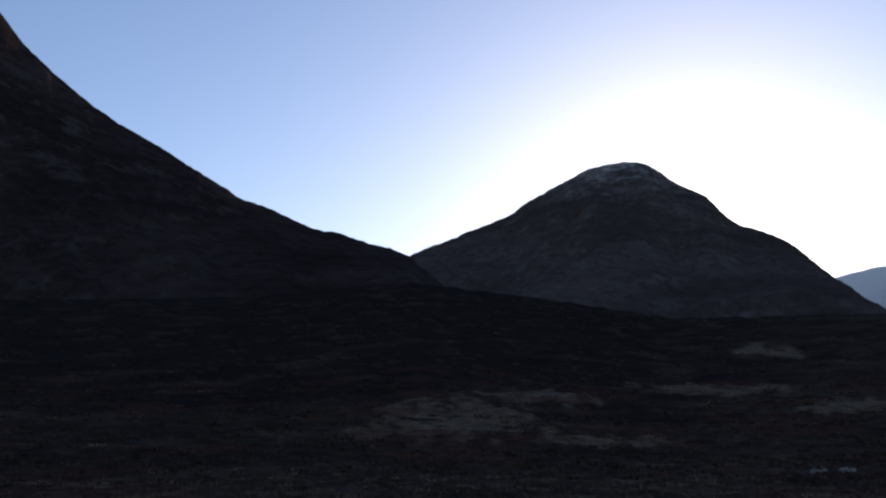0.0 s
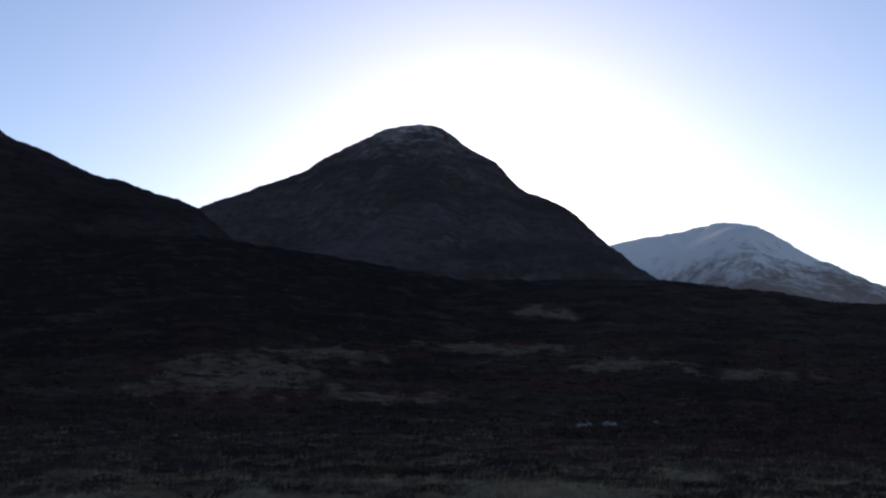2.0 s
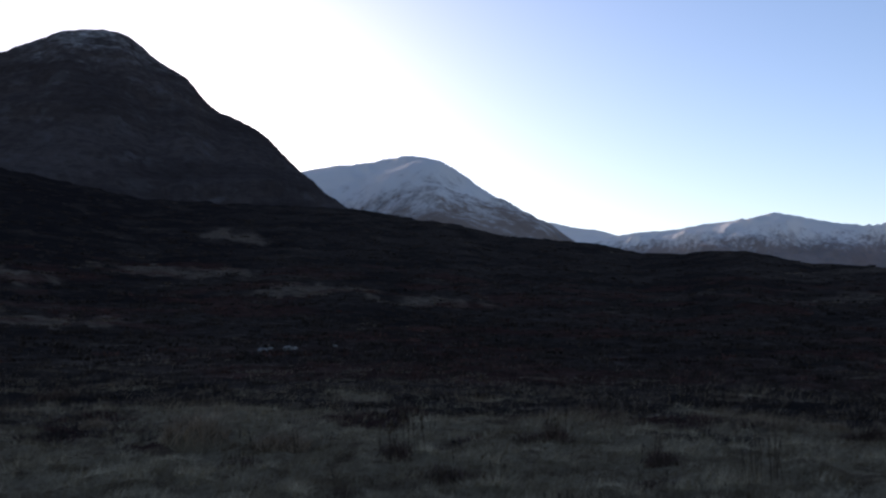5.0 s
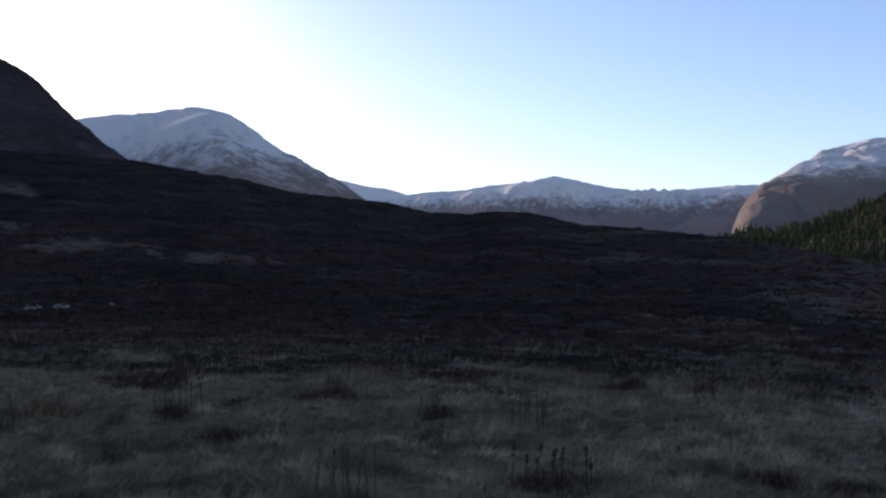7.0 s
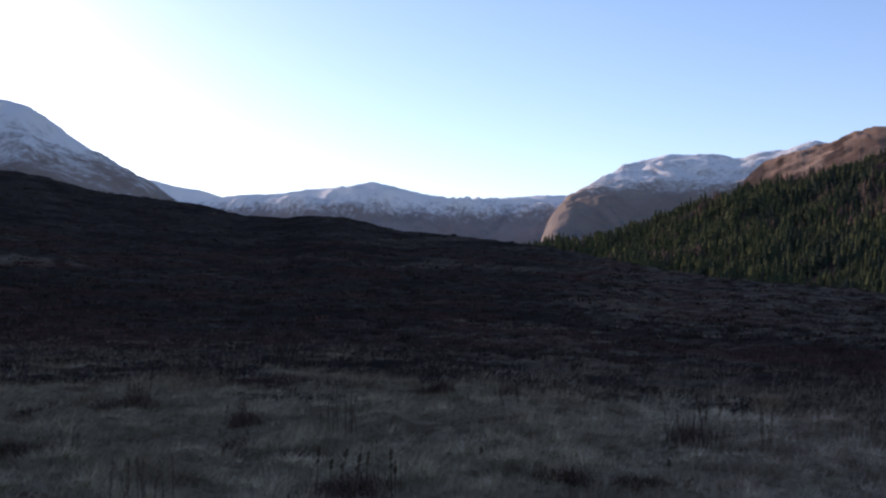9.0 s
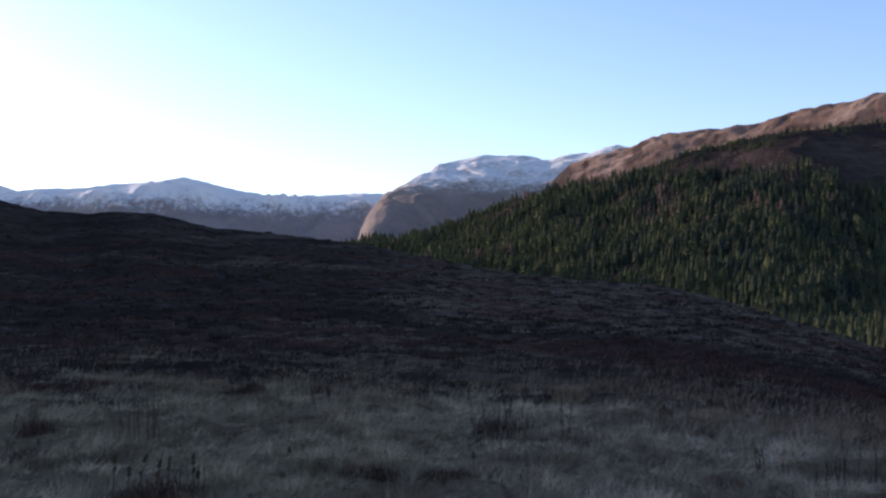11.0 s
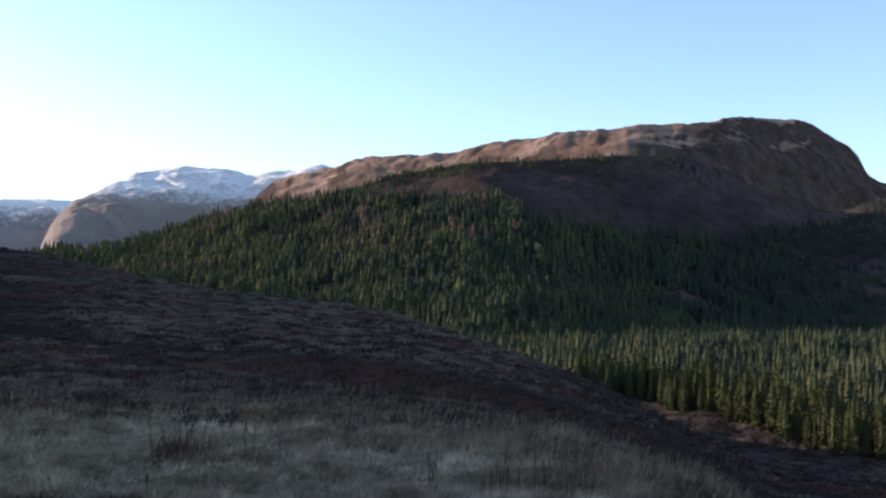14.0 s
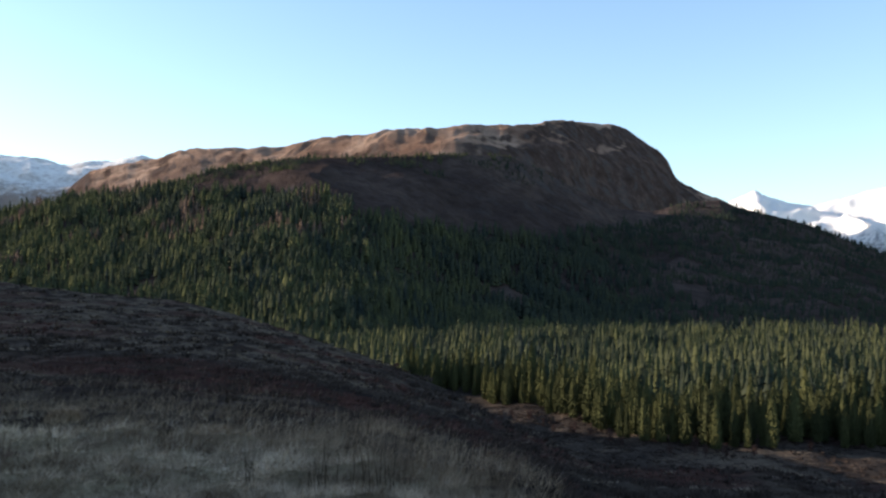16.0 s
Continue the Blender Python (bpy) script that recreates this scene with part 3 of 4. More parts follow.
def near_tree_meshes(seed):
    """Trunk and crown of one spruce, a metre high: many small drooping sprays round the stem, and a leader."""
    rng = np.random.RandomState(seed)
    tv, tf = [], []
    for k, (z, q) in enumerate(((-0.04, 0.016), (0.3, 0.012), (0.97, 0.002))):
        tv += [(q * math.cos(a), q * math.sin(a), z) for a in np.arange(7) * 2 * math.pi / 7]
    for k in range(2):
        for j in range(7):
            tf.append((k * 7 + j, k * 7 + (j + 1) % 7, k * 7 + 7 + (j + 1) % 7, k * 7 + 7 + j))
    trunk = mesh_of("trunk", tv, tf, M_BARK)
    v, f = [], []
    # the dark heart of the crown
    for z, q in ((0.05, 0.05), (0.3, 0.075), (0.7, 0.05)):
        v += [(q * rng.uniform(0.8, 1.2) * math.cos(a), q * rng.uniform(0.8, 1.2) * math.sin(a), z) for a in np.arange(6) * 1.0472]
    for k in (0, 6):
        for j in range(6):
            p, q = k + j, k + (j + 1) % 6
            f += [(p, q, q + 6), (p, q + 6, p + 6)]
    v.append((0, 0, 0.97))
    f += [(12 + j, 12 + (j + 1) % 6, 18) for j in range(6)]
    waist = rng.uniform(0.07, 0.10)
    for k in range(520):
        t = ((k + rng.rand()) / 520) ** 1.1
        reach = waist * min(1.0, 0.75 + 1.2 * t) * min(1.0, (1 - t) * 1.75) ** 0.85 + 0.004
        a = 2.39996 * k + rng.uniform(-0.6, 0.6)
        q = reach * rng.uniform(0.55, 1.12)
        out, side = np.array((math.cos(a), math.sin(a), 0.0)), np.array((-math.sin(a), math.cos(a), 0.0))
        long, wide, deep = rng.uniform(0.014, 0.032) * (1.15 - 0.8 * t), rng.uniform(0.005, 0.010) * (1.2 - 0.7 * t), rng.uniform(0.018, 0.038) * (1.1 - 0.4 * t)
        c = out * q + np.array((0, 0, 0.055 + 0.92 * t))
        i = len(v)
        v += [c + out * long + (0, 0, -0.45 * long), c - out * long * 0.6 + side * wide, c - out * long * 0.6 - side * wide, c + (0, 0, deep)]
        f += [(i, i + 1, i + 3), (i + 1, i + 2, i + 3), (i + 2, i, i + 3), (i + 2, i + 1, i)]
    i = len(v)
    v += [(0.012, 0, 0.9), (-0.006, 0.01, 0.9), (-0.006, -0.01, 0.9), (0, 0, 1.02)]
    f += [(i, i + 1, i + 3), (i + 1, i + 2, i + 3), (i + 2, i, i + 3)]
    crown = mesh_of("crown", v, f, M_NEEDLE, smooth=False)
    return trunk, crown


# front edge of the plantation on the valley floor: bearing, distance
WOOD_EDGE = [(60, 400), (80, 390), (90, 360), (93.3, 328), (97.4, 285), (100.7, 250), (104, 245), (107, 256), (113, 270), (122, 280)]
# how far up the hill the trees go: bearing, rise in degrees
TREE_LINE = [(46, 2.4), (55, 3.2), (62, 4.7), (66, 6.3), (70, 6.9), (75, 7.1), (80, 7.0), (83, 6.4), (86, 5.4), (90, 4.8), (96, 4.6), (100, 5.4), (103, 6.6), (108, 6.0), (113, 4.2), (120, 0)]


def plant_trees():
    rng = np.random.RandomState(3)
    # the flat part, planted about 4.6 m apart, ragged
    n = 42000
    az = rng.uniform(62, 121, n)
    r = np.sqrt(rng.uniform(230 ** 2, 860 ** 2, n))
    (edge,) = curve(WOOD_EDGE, az)
    x, y = polar(az, r)
    keep = (r > edge + 16 * fbm(x / 16, y / 16, 3)) & (fbm(x / 60 + 2, y / 60, 3) < 0.36)
    cell = {}
    good = []
    for i in np.where(keep)[0]:
        key = (int(x[i] // 4.2), int(y[i] // 4.2))
        if key not in cell:
            cell[key] = i
            good.append(i)
    good = np.array(good)
    az, r, x, y = az[good], r[good], x[good], y[good]
    z = np.maximum(ground_height(az, r), shoulder_height(az, r)) - 0.2
    h = rng.uniform(10.0, 18.5, len(r)) * (0.95 + 0.6 * fbm(x / 35, y / 35 + 8, 3))
    order = np.argsort(r - np.interp(az, *np.array(WOOD_EDGE).T) + 200 * (az < 86) + 200 * (az > 116))
    near, rest = order[:260], order[260:]
    kinds = [near_tree_meshes(s) for s in range(5)]
    first = []
    for trunk, crown in kinds:
        tree = tagged(new("conifer"), "tall narrow olive-green spruce at the plantation's edge", "tree", "spruces along the plantation edge")
        part("trunk", trunk, tree)
        part("crown", crown, tree)
        first.append(tree)
    for k, i in enumerate(near):
        m = Matrix.LocRotScale((x[i], y[i], z[i]), Euler((0, 0, rng.uniform(0, 6.28))), None)
        tree = first[k] if k < len(first) else copy_thing(first[k % len(first)], m)
        tree.matrix_basis = m
        q = h[i]
        tree.scale = (q * rng.uniform(0.95, 1.25), q * rng.uniform(0.95, 1.25), q)
    P = np.stack([x, y, z], -1)
    wide = h * rng.uniform(0.7, 1.0, len(h))
    tint = np.clip(0.18 + 0.5 * rng.rand(len(h)) + 0.5 * fbm(x / 40, y / 40 + 2, 3), 0, 0.72)
    for lo, hi, tiers, points in ((0, 420, 8, 6), (420, 2000, 5, 5)):
        sel = rest[(r[rest] >= lo) & (r[rest] < hi)]
        shapes = [tier_tree(rng, tiers, points) for _ in range(8)]
        me = scatter_mesh("forest", shapes, P[sel], h[sel], wide[sel], tint[sel], M_FOREST, rng, True)
        tagged(new("forest", me), "dense spruce plantation on the valley floor, lit by low sun", "forest", kind="stuff")
    # the slope
    n = 38000
    az = rng.uniform(47, 119, n)
    el, rc = curve(SHOULDER, az)
    r = np.sqrt(rng.uniform((rc - curve(SLOPE_RUN, az)[0] * 0.97) ** 2, (rc + 30) ** 2))
    x, y = polar(az, r)
    z = shoulder_height(az, r)
    rise = np.degrees(np.arctan2(z - 1.6, r))
    (line,) = curve(TREE_LINE, az)
    rag = 0.6 * fbm(x / 90, y / 90, 4)
    crest = (r > rc - 85 - 170 * fbm(x / 120 + 4, y / 120, 3)) & (rng.rand(n) < 0.9 * smooth01((az - 66) / 5) * smooth01((99 - az) / 10))
    clearing = fbm(x / 110 + 20, y / 110, 3) > 0.42
    crest &= fbm(x / 60, y / 60, 2) > -0.2
    keep = ((rise < line - 0.45 + rag) & ~clearing & (fbm(x / 32 + 8, y / 32, 3) > rng.uniform(-0.75, 0.02, n))) | crest
    keep &= z > valley_floor(az, r) - 2
    az, r, x, y, z, crest = az[keep], r[keep], x[keep], y[keep], z[keep], crest[keep]
    h = rng.uniform(10, 21, len(r)) * (1 + 0.6 * fbm(x / 45, y / 45 + 1, 2)) * (1 - 0.45 * smooth01((az - 95) / 7)) * (1 + 0.5 * smooth01((57 - az) / 1.5)) * np.where(crest, 0.42, 1.0)
    # spruce of mixed shades; a few stands of bare larch
    # sunlight tinted in towards the north, hill shade towards the south
    tint = np.clip((0.12 + 0.22 * smooth01((74 - az) / 8) + 0.42 * rng.rand(len(r)) + 0.6 * fbm(x / 50, y / 50 + 6, 3)) * (1 - 0.65 * smooth01((az - 86) / 11)), 0, 0.8)
    stand = fbm(x / 75 + 50, y / 75 - 4, 3)
    larch = (stand > 0.30 + 0.5 * smooth01((az - 82) / 6)) & (rng.rand(len(r)) < 0.85) & ~crest & (r > rc[keep] - 480)
    tint = np.where(larch, rng.uniform(0.86, 1.0, len(r)), tint)
    shapes = [tier_tree(rng, 4, 5, width=0.17) for _ in range(10)]
    me = scatter_mesh("forest", shapes, np.stack([x, y, z - 0.3], -1), h, h * rng.uniform(0.9, 1.3, len(r)), tint, M_FOREST, rng, True)
    tagged(new("forest", me), "conifer forest climbing a shaded hillside", "forest", kind="stuff")


plant_trees()


# ---- grass, heather and small things of the moor ----
def ground_at(az, r):
    return float(ground_height(np.array([az]), np.array([r]))[0])


def blades(rng, px, py, pz, length, width, lean, material, name, wind=(0.18, -0.05)):
    """Bent tapering blades, three triangles each, rooted at the given places."""
    n = len(px)
    a = rng.uniform(0, 2 * np.pi, n)
    bend = np.stack([np.cos(a) * lean + wind[0], np.sin(a) * lean + wind[1]], -1) * length[:, None]
    b = a + np.pi / 2 + rng.uniform(-0.5, 0.5, n)
    side = np.stack([np.cos(b), np.sin(b)], -1) * width[:, None] * 0.5
    root = np.stack([px, py], -1)
    mid, tip = root + bend * 0.35, root + bend
    drop = np.clip(1 - 0.35 * np.hypot(bend[:, 0], bend[:, 1]) / length, 0.3, 1)
    z0, z1, z2 = pz - 0.02, pz + 0.6 * length * drop, pz + length * drop
    v = np.stack([np.column_stack([root - side, z0]), np.column_stack([root + side, z0]), np.column_stack([mid - side * 0.7, z1]),
                  np.column_stack([mid + side * 0.7, z1]), np.column_stack([tip, z2])], 1)
    f = np.array([(0, 1, 3), (0, 3, 2), (2, 3, 4)])[None] + (np.arange(n) * 5)[:, None, None]
    return mesh_of(name, v.reshape(-1, 3), f.reshape(-1, 3), material, smooth=False)


def sow_grass():
    rng = np.random.RandomState(11)
    n = 900000
    az = rng.uniform(-36, 106, n)
    r = np.exp(rng.uniform(np.log(5.5), np.log(34), n))
    x, y = polar(az, r)
    grassy, pale, red = cover_at(az, r)
    clump = fbm(x / 0.7 + 9, y / 0.7, 3)
    keep = (grassy > rng.rand(n) * 0.9) & (clump > rng.uniform(-0.7, 0.35, n))
    az, r, x, y, clump = az[keep], r[keep], x[keep], y[keep], clump[keep]
    z = ground_height(az, r)
    ln = rng.uniform(0.05, 0.17, len(r)) * (1 + 1.2 * np.clip(clump, -0.4, 0.8))
    wd = rng.uniform(0.004, 0.008, len(r)) * (0.6 + r / 16)
    # one curved-over leaf a blade, combed by the wind and fallen in all directions
    a = rng.uniform(0, 2 * np.pi, len(r))
    lean = rng.uniform(0.4, 1.5, len(r))
    bx, by = (np.cos(a) * lean + 0.3) * ln, (np.sin(a) * lean - 0.1) * ln
    up = ln * np.clip(1.15 - 0.6 * lean, 0.2, 1)
    b = a + np.pi / 2 + rng.uniform(-0.6, 0.6, len(r))
    sx, sy = np.cos(b) * wd * 0.5, np.sin(b) * wd * 0.5
    v = np.stack([np.stack([x - sx, y - sy, z - 0.015], -1), np.stack([x + sx, y + sy, z - 0.015], -1), np.stack([x + bx, y + by, z + up], -1)], 1)
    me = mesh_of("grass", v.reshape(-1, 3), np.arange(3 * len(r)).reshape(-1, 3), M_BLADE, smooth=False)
    # bleached hummocks, shade painted brown and dark into the creases, with sedge-brown patches
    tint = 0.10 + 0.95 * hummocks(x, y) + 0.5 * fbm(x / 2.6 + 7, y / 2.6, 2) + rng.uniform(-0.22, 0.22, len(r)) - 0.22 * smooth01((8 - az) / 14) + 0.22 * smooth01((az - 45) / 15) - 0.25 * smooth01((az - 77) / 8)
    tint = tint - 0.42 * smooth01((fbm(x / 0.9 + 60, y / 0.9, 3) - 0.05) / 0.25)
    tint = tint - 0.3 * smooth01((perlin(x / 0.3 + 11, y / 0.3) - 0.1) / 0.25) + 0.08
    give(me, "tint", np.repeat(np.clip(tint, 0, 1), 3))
    give(me, "dry", np.repeat(smooth01((az - 52 + 6 * fbm(x / 3, y / 3 + 30, 3)) / 22), 3))
    tagged(new("grass", me), "short frosted straw-coloured moor grass on a knoll", "grass", kind="stuff")
    # the long fringe along the edge of the knoll
    n = 80000
    az = rng.uniform(-30, 95, n)
    (rg,) = curve(GRASS_END, az)
    r = rg * (0.8 + 0.2 * rng.standard_gamma(1.4, n))
    x, y = polar(az, r)
    keep = fbm(x / 2.2, y / 2.2 + 5, 3) > rng.uniform(-0.15, 0.4, n) - 0.25 * smooth01((az - 62) / 12)
    az, r, x, y = az[keep], r[keep], x[keep], y[keep]
    me = blades(rng, x, y, ground_height(az, r), rng.uniform(0.08, 0.33, len(r)), 0.002 + 0.00012 * r, rng.uniform(0.2, 0.9, len(r)), M_STRAW, "long_grass", (0.15, -0.35))
    tagged(new("long_grass", me), "long pale straw grass fringing the edge of the knoll", "grass", kind="stuff")


def scrub_kind(rng, n=12, thin=1.0):
    v, f = [], []
    for k in range(n):
        a, q = rng.uniform(0, 6.28), 0.75 * math.sqrt(rng.rand())
        bx, by = q * math.cos(a), q * math.sin(a)
        b = rng.uniform(0, 6.28)
        w = rng.uniform(0.08, 0.2) * thin
        hgt = (1 - 0.6 * q) * rng.uniform(0.6, 1.0)
        v += [(bx - w * math.cos(b), by - w * math.sin(b), -0.15), (bx + w * math.cos(b), by + w * math.sin(b), -0.15),
              (bx * 1.35 + rng.uniform(-0.1, 0.1), by * 1.35 + rng.uniform(-0.1, 0.1), hgt)]
        f.append((3 * k, 3 * k + 1, 3 * k + 2))
    return np.array(v), np.array(f)


def scrub_material():
    m, nt, bs = nodes_of("moor_scrub")
    rough_only(bs, 0.9)
    col = ramp(nt, attribute(nt, "tint"), [(0.0, (0.030, 0.022, 0.018)), (0.5, (0.082, 0.062, 0.051)), (0.62, (0.066, 0.036, 0.030)), (0.78, (0.115, 0.060, 0.048)),
                                           (0.82, (0.10, 0.075, 0.056)), (1.0, (0.215, 0.163, 0.117))])
    grain = noise_node(nt, 6.0, 4, 0.7)
    link(nt, mix(nt, calc(nt, "MULTIPLY", span(nt, grain, 0.4, 0.7), 0.45), col, (0.018, 0.014, 0.013)), bs.inputs["Base Color"])
    return m


def sow_scrub():
    rng = np.random.RandomState(12)
    n = 52000
    az = rng.uniform(-40, 118, n)
    r = np.exp(rng.uniform(np.log(7), np.log(520), n))
    rise, rc = curve(BROW, az)
    x, y = polar(az, r)
    grassy, pale, red = cover_at(az, r)
    keep = (grassy < rng.rand(n) * 0.7) & (r < rc * 1.02) & (fbm(az / 2.5, np.log(r) * 9, 3) > rng.uniform(-0.75, 0.2, n))
    az, r = az[keep], r[keep]
    fa, fr = rng.uniform(84, 119, 17000), np.sqrt(rng.uniform(95 ** 2, 330 ** 2, 17000))
    keep = fbm(fa / 3, fr / 18, 3) > rng.uniform(-0.75, 0.2, 17000)
    az, r = np.concatenate([az, fa[keep]]), np.concatenate([r, fr[keep]])
    x, y = polar(az, r)
    grassy, pale, red = cover_at(az, r)
    k = rng.rand(len(r))
    tint = np.where(k < pale * 0.8, 0.84 + 0.16 * rng.rand(len(r)), np.where(k < pale * 0.8 + red * 0.7, 0.6 + 0.18 * rng.rand(len(r)), 0.5 * rng.rand(len(r))))
    # along the edge of the knoll dead grass stands between the heather
    (rg,) = curve(GRASS_END, az)
    tint = np.where((r < 1.45 * rg) & (rng.rand(len(r)) < 0.45), 0.82 + 0.15 * rng.rand(len(r)), tint)
    size = rng.uniform(0.09, 0.2, len(r)) * (r / 12) ** 0.5
    coat = scrub_material()
    P = np.stack([x, y, ground_height(az, r)], -1)
    tall, broad = size * rng.uniform(0.5, 0.9, len(r)) * np.where(tint > 0.81, 0.6, 1.0), size * rng.uniform(1.0, 2.0, len(r))
    for near, spikes, thin in ((True, 22, 0.45), (False, 12, 1.0)):
        sel = (r < 34) == near
        kinds = [scrub_kind(rng, spikes, thin) for _ in range(10)]
        me = scatter_mesh("heather", kinds, P[sel], tall[sel], broad[sel], tint[sel], coat, rng)
        tagged(new("heather", me), "dark winter heather, bracken and tufts of pale grass over the hill", "heather", kind="stuff")


def heather_bush(az, r, width, height, seed, stalks=6, label="dark brown winter heather bush in frosted grass"):
    """Woody stems, a ragged mound of sprigs, and dead flower stalks standing out of it."""
    rng = np.random.RandomState(seed)
    x, y = polar(az, r)
    bush = tagged(new("heather_bush"), label, "bush", "heather bushes on the knoll")
    bush.matrix_basis = pose(x, y, ground_at(az, r), 0, 0, rng.uniform(0, 360))
    n = 820
    lobes = [(0.0, 0.0, 1.0)] + [(rng.uniform(-0.42, 0.42), rng.uniform(-0.34, 0.34), rng.uniform(0.45, 0.95)) for _ in range(5)]
    lx, ly, lh = np.array(lobes)[rng.randint(len(lobes), size=n)].T
    a, q = rng.uniform(0, 2 * np.pi, n), rng.rand(n) ** 0.6
    hgt = height * lh * (1 - q ** 1.5 * 0.75) * rng.uniform(0.2, 1.2, n)
    px, py = (lx + q * np.cos(a) * 0.34) * width, (ly + q * np.sin(a) * 0.28) * width
    me = blades(rng, px, py, hgt * 0.3, hgt * 0.8, np.full(n, 0.005 + 0.005 * width), rng.uniform(0.2, 1.5, n), M_HEATHER, "foliage")
    part("foliage", me, bush)
    n = 14
    a = rng.uniform(0, 2 * np.pi, n)
    me = blades(rng, np.cos(a) * width * 0.12, np.sin(a) * width * 0.12, np.full(n, 0.0), np.full(n, height * 0.7), np.full(n, 0.02), rng.uniform(0.4, 0.9, n), M_STALK, "woody_base")
    part("woody_base", me, bush)
    for k in range(stalks):
        stalk(bush, rng, rng.uniform(-0.4, 0.4) * width, rng.uniform(-0.3, 0.3) * width, height * rng.uniform(1.0, 1.5), 0.007)
    return bush


def stalk(parent, rng, x, y, height, radius):
    """One dead stalk: a thin bent tapering tube with a few seed heads."""
    v, f = [], []
    lx, ly = rng.uniform(-0.18, 0.18, 2) * height
    for k in range(4):
        t = k / 3
        q = radius * (1 - 0.6 * t)
        v += [(x + lx * t * t + q * math.cos(b), y + ly * t * t + q * math.sin(b), -0.04 + t * height) for b in (0, 2.09, 4.19)]
    for k in range(3):
        f += [(3 * k + j, 3 * k + (j + 1) % 3, 3 * k + 3 + (j + 1) % 3, 3 * k + 3 + j) for j in range(3)]
    for k in range(4):
        t = rng.uniform(0.6, 1.0)
        c = np.array((x + lx * t * t, y + ly * t * t, t * height))
        i = len(v)
        w = radius * 2.5
        v += [c - (w, 0, 0), c - (0, w, w), c + (w, 0, 0), c + (0, w, w * 2)]
        f.append((i, i + 1, i + 2, i + 3))
    return part("stalk", mesh_of("stalk", v, f, M_STALK), parent)


def stalk_clump(az, r, n, height, spread, seed):
    rng = np.random.RandomState(seed)
    x, y = polar(az, r)
    ob = tagged(new("stalk_clump"), "thin brown dead stalks standing in frosted grass", "stalks", "dead stalks on the knoll")
    ob.matrix_basis = pose(x, y, ground_at(az, r))
    for k in range(n):
        stalk(ob, rng, rng.normal(0, spread), rng.normal(0, spread * 0.6), height * rng.uniform(0.5, 1.1), 0.006)
    return ob


def tussock(az, r, width, height, seed, label="rounded tussock of bleached straw grass"):
    """A turf mound with a mop of long drooping blades."""
    rng = np.random.RandomState(seed)
    x, y = polar(az, r)
    ob = tagged(new("grass_tussock"), label, "tussock", "grass tussocks on the knoll")
    ob.matrix_basis = pose(x, y, ground_at(az, r) - 0.06, 0, 0, rng.uniform(0, 360))
    rows, cols = 6, 14
    v = [(0, 0, height * 0.6)]
    for k in range(1, rows):
        for j in range(cols):
            t, a = k / (rows - 1), 2 * math.pi * j / cols
            q = width / 2 * math.sin(t * math.pi / 2) * rng.uniform(0.9, 1.1)
            v.append((q * math.cos(a), q * math.sin(a), height * 0.6 * math.cos(t * math.pi / 2) * rng.uniform(0.85, 1.1) - 0.05 * t))
    f = [(1 + k * cols + j, 1 + (k + 1) * cols + j, 1 + (k + 1) * cols + (j + 1) % cols, 1 + k * cols + (j + 1) % cols) for k in range(rows - 2) for j in range(cols)]
    f += [(0, 1 + j, 1 + j + 1, 1 + (j + 2) % cols) for j in range(0, cols, 2)]
    part("turf", mesh_of("turf", v, f, M_TURF), ob)
    n = 620
    a, q = rng.uniform(0, 2 * np.pi, n), np.sqrt(rng.rand(n)) * 0.95
    px, py = q * np.cos(a) * width / 2, q * np.sin(a) * width / 2
    pz = height * 0.52 * np.sqrt(1 - q ** 2 * 0.98)
    me = blades(rng, px, py, pz, rng.uniform(0.3, 0.85, n) * height, np.full(n, 0.008), rng.uniform(0.4, 1.3, n), M_STRAW, "mop")
    part("mop", me, ob)
    return ob


def boulder(az, r, size, seed):
    rng = np.random.RandomState(seed)
    bm = bmesh.new()
    bmesh.ops.create_icosphere(bm, subdivisions=3, radius=0.5)
    off = rng.uniform(0, 50, 3)
    for vert in bm.verts:
        p = vert.co.copy()
        n1 = noise.noise(p * 2.2 + Vector(off)) * 0.32 + noise.noise(p * 6 + Vector(off)) * 0.09
        vert.co = p * (1 + n1)
        vert.co.z = max(vert.co.z, -0.3) * 0.8
        vert.co.x *= 1.25
    me = bpy.data.meshes.new("boulder")
    bm.to_mesh(me)
    bm.free()
    me.materials.append(M_ROCK)
    ob = tagged(new("boulder", me), "pale lichen-covered boulder half sunk in heather", "boulder", "boulders on the hill")
    x, y = polar(az, r)
    ob.matrix_basis = pose(x, y, ground_at(az, r) + 0.16 * size, 0, 0, rng.uniform(0, 360))
    ob.scale = (size, size, size)
    return ob


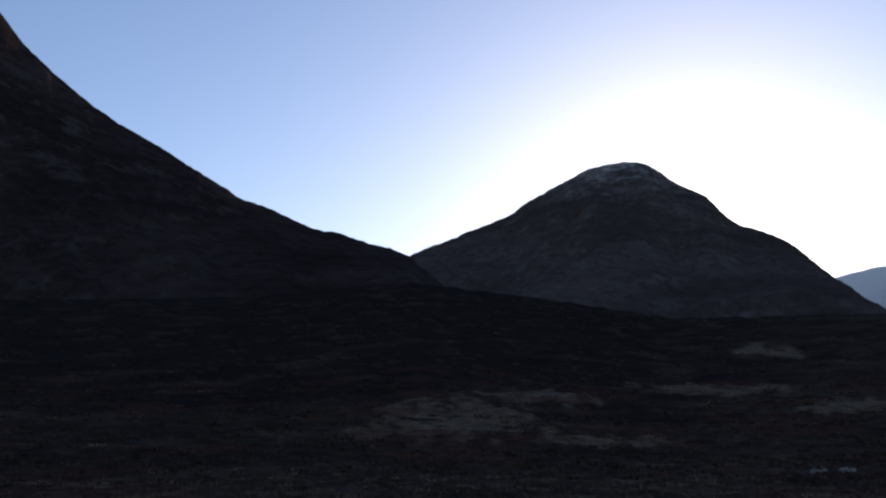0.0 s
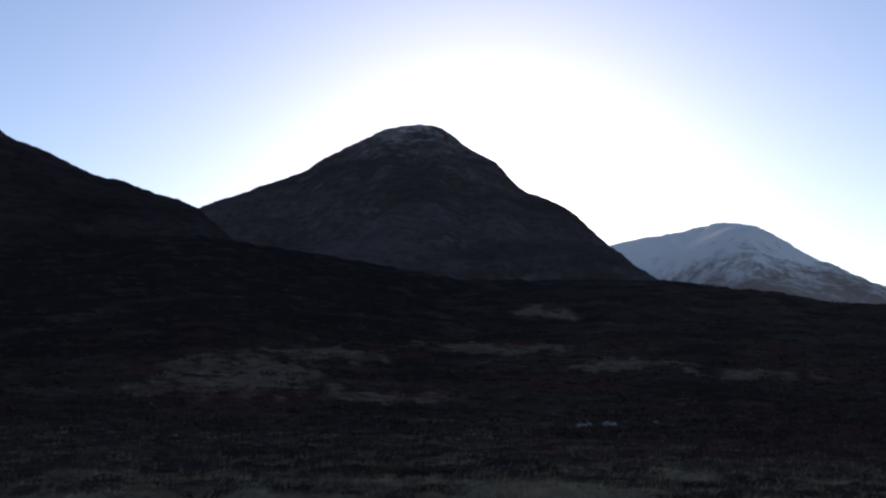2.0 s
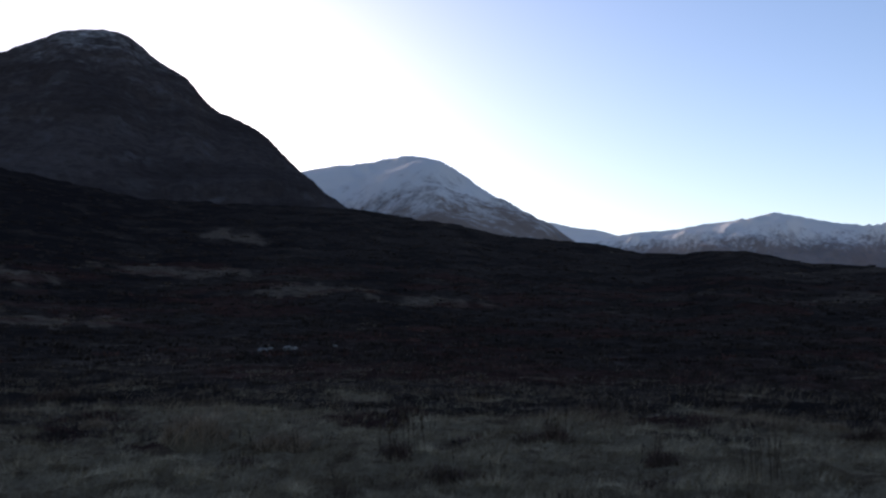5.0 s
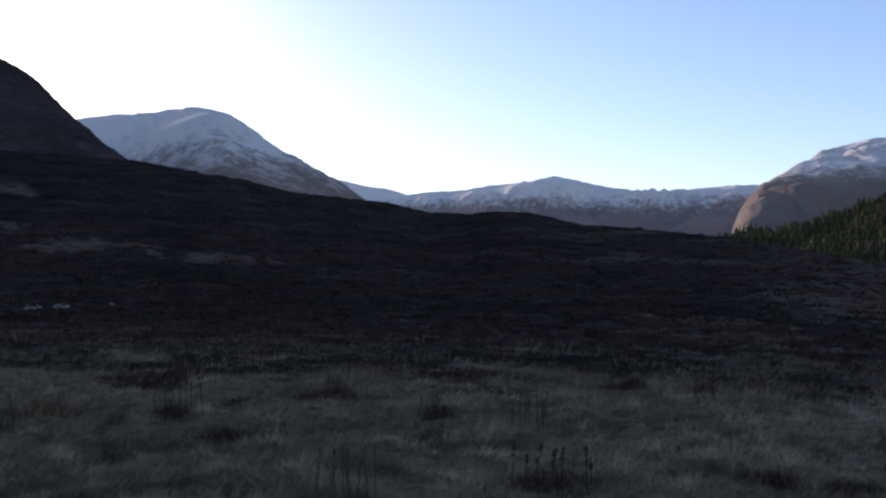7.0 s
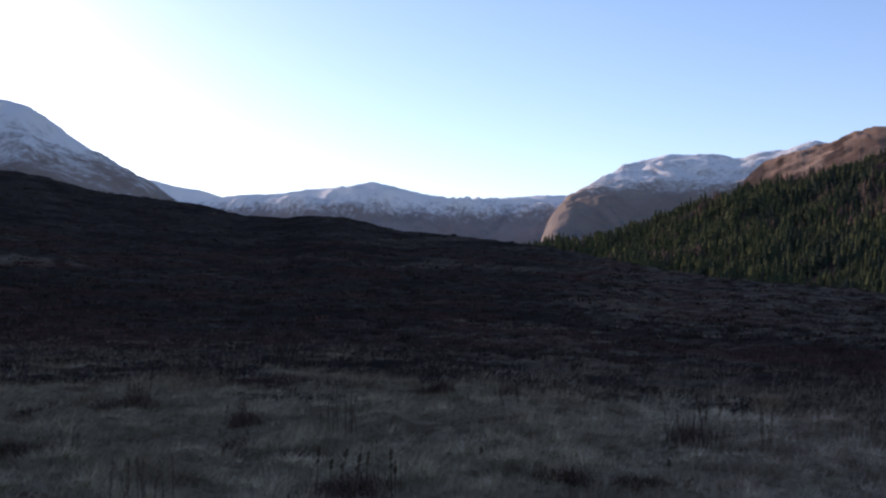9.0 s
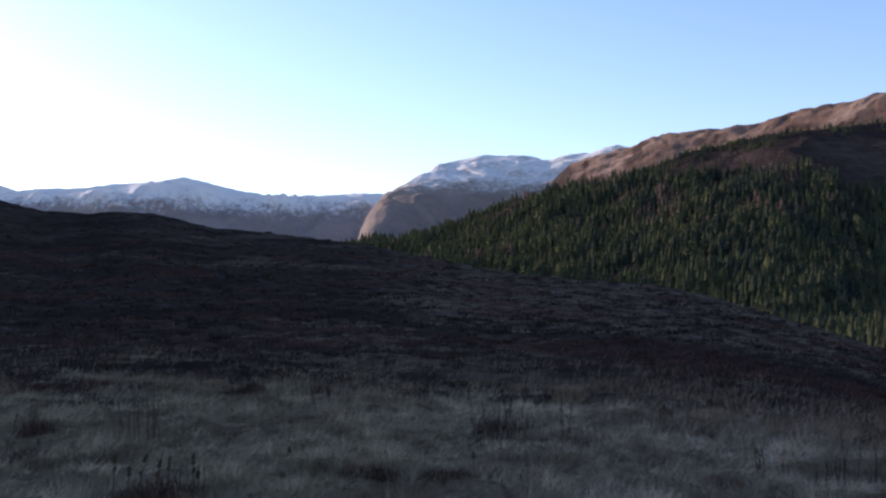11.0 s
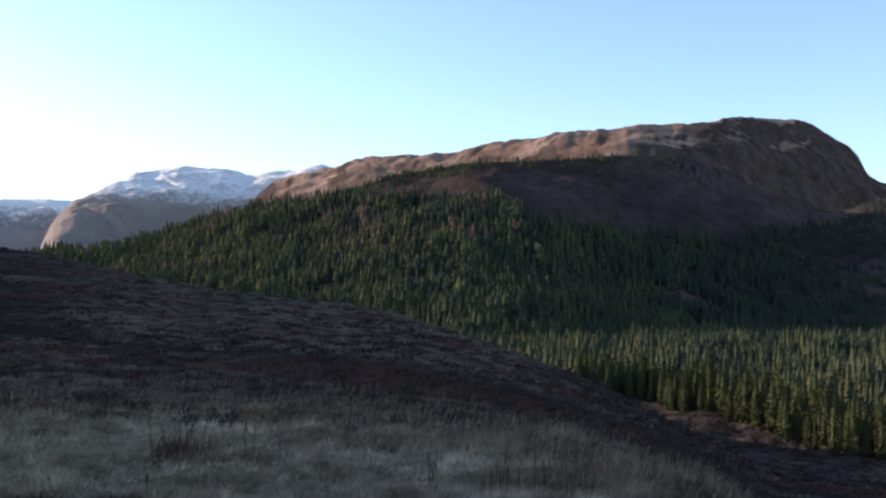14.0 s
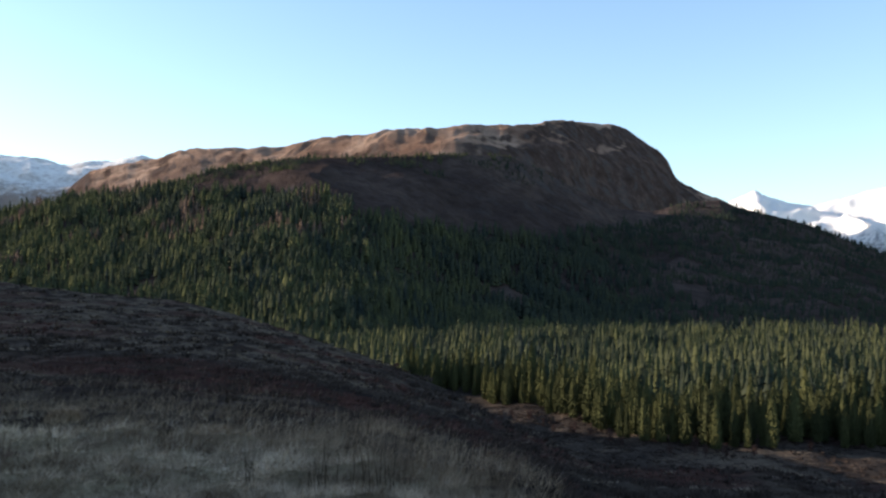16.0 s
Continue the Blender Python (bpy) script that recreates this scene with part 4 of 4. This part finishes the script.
def birch_shrub(az, r, height, seed):
    """A bare winter birch: a few forked stems and a haze of twigs."""
    rng = np.random.RandomState(seed)
    x, y = polar(az, r)
    ob = tagged(new("birch_shrub"), "bare reddish-brown winter birch shrub before the spruces", "shrub", "bare shrubs along the plantation edge")
    ob.matrix_basis = pose(x, y, ground_at(az, r) - 0.1, 0, 0, rng.uniform(0, 360))
    for k in range(4):
        a, w = rng.uniform(0, 6.28), rng.uniform(0.08, 0.22) * height
        v, f = [], []
        for i in range(4):
            t = i / 3
            q = 0.018 * height * (1 - 0.85 * t)
            v += [(w * t * math.cos(a) + q * math.cos(b), w * t * math.sin(a) + q * math.sin(b), t * height * 0.9) for b in (0, 1.57, 3.14, 4.71)]
        for i in range(3):
            f += [(4 * i + j, 4 * i + (j + 1) % 4, 4 * i + 4 + (j + 1) % 4, 4 * i + 4 + j) for j in range(4)]
        part("stem", mesh_of("stem", v, f, M_TWIG), ob)
    n = 260
    a, q, h = rng.uniform(0, 2 * np.pi, n), rng.rand(n) ** 0.6, rng.uniform(0.15, 0.9, n)
    px, py = q * np.cos(a) * height * 0.22, q * np.sin(a) * height * 0.22
    me = blades(rng, px, py, h * height * (1 - 0.3 * q), np.full(n, 0.16 * height), np.full(n, 0.016 * height), rng.uniform(0.2, 1.0, n), M_TWIG, "twig_crown")
    part("twig_crown", me, ob)
    return ob


sow_grass()
sow_scrub()
for k, (az, r, h) in enumerate(((92.5, 300, 3.5), (93.6, 290, 4.2), (95.0, 276, 3.0), (96.2, 268, 4.4), (97.2, 262, 3.6), (98.3, 256, 4.8), (99.0, 250, 3.2), (101.8, 236, 3.8), (103.2, 234, 5.0), (103.8, 233, 3.6),
                                (104.9, 235, 4.2), (106.5, 240, 3.4), (94.4, 284, 2.6), (109.5, 250, 3.8))):
    birch_shrub(az, r, h, 400 + k)
for k, (az, r, size) in enumerate(((13.95, 40.2, 0.42), (15.4, 40.4, 0.36), (15.8, 40.6, 0.26), (14.4, 40.5, 0.22), (18.2, 42, 0.22))):
    boulder(az, r, size, 60 + k)
# bearing, distance, width, height, stalks
for k, (az, r, w, h, n) in enumerate(((30.9, 14.2, 0.95, 0.34, 5), (22.2, 12.4, 0.7, 0.42, 9), (24.6, 10.9, 1.2, 0.22, 0), (43.3, 7.9, 0.8, 0.32, 8),
                                      (63.1, 10.9, 0.95, 0.40, 6), (37.1, 10.6, 0.9, 0.2, 2), (36.8, 12.2, 0.5, 0.26, 4), (39.7, 10.0, 0.7, 0.18, 2), (55.6, 8.6, 0.6, 0.14, 0),
                                      (3.0, 23.6, 0.9, 0.4, 3), (18.5, 9.9, 0.8, 0.2, 2), (13.0, 12.0, 0.7, 0.22, 2), (52.0, 9.2, 0.5, 0.12, 1),
                                      (60.5, 8.4, 0.5, 0.14, 1), (22.6, 18.6, 0.9, 0.25, 2), (48.6, 15.4, 0.8, 0.3, 2), (33.5, 18.0, 0.9, 0.3, 2), (52.6, 15.2, 0.5, 0.3, 1), (55.2, 15.6, 0.6, 0.28, 1))):
    heather_bush(az, r, w, h, 100 + k, n)
for k, (az, r, w, h) in enumerate(((67.1, 14.2, 0.52, 0.26), (75.1, 12.4, 0.56, 0.27), (53.5, 11.9, 0.55, 0.24), (26.0, 8.2, 0.6, 0.16), (10.4, 14.2, 1.0, 0.56), (15.3, 13.2, 0.8, 0.36), (65.0, 8.6, 0.5, 0.16), (46.5, 16.5, 0.5, 0.22),
                                   (55.1, 8.7, 0.5, 0.18), (71.6, 13.6, 0.8, 0.14), (5.0, 17.0, 0.6, 0.26))):
    tussock(az, r, w, h, 200 + k)
for k, (az, r, n, h, q) in enumerate(((42.7, 11.1, 16, 0.55, 0.14), (32.3, 7.4, 12, 0.42, 0.12), (81.3, 8.4, 12, 0.45, 0.10), (77.5, 8.7, 7, 0.4, 0.06), (72.4, 11.6, 3, 0.45, 0.03), (49.9, 13.9, 6, 0.45, 0.2),
                                      (22.3, 16.0, 7, 0.5, 0.25), (35.0, 16.5, 6, 0.45, 0.25), (53.0, 13.6, 4, 0.45, 0.15), (67.1, 10.6, 5, 0.45, 0.12), (84.5, 9.0, 9, 0.4, 0.2), (15.5, 13.0, 6, 0.4, 0.3), (27.5, 11.0, 5, 0.35, 0.3))):
    stalk_clump(az, r, n, h, q, 300 + k)
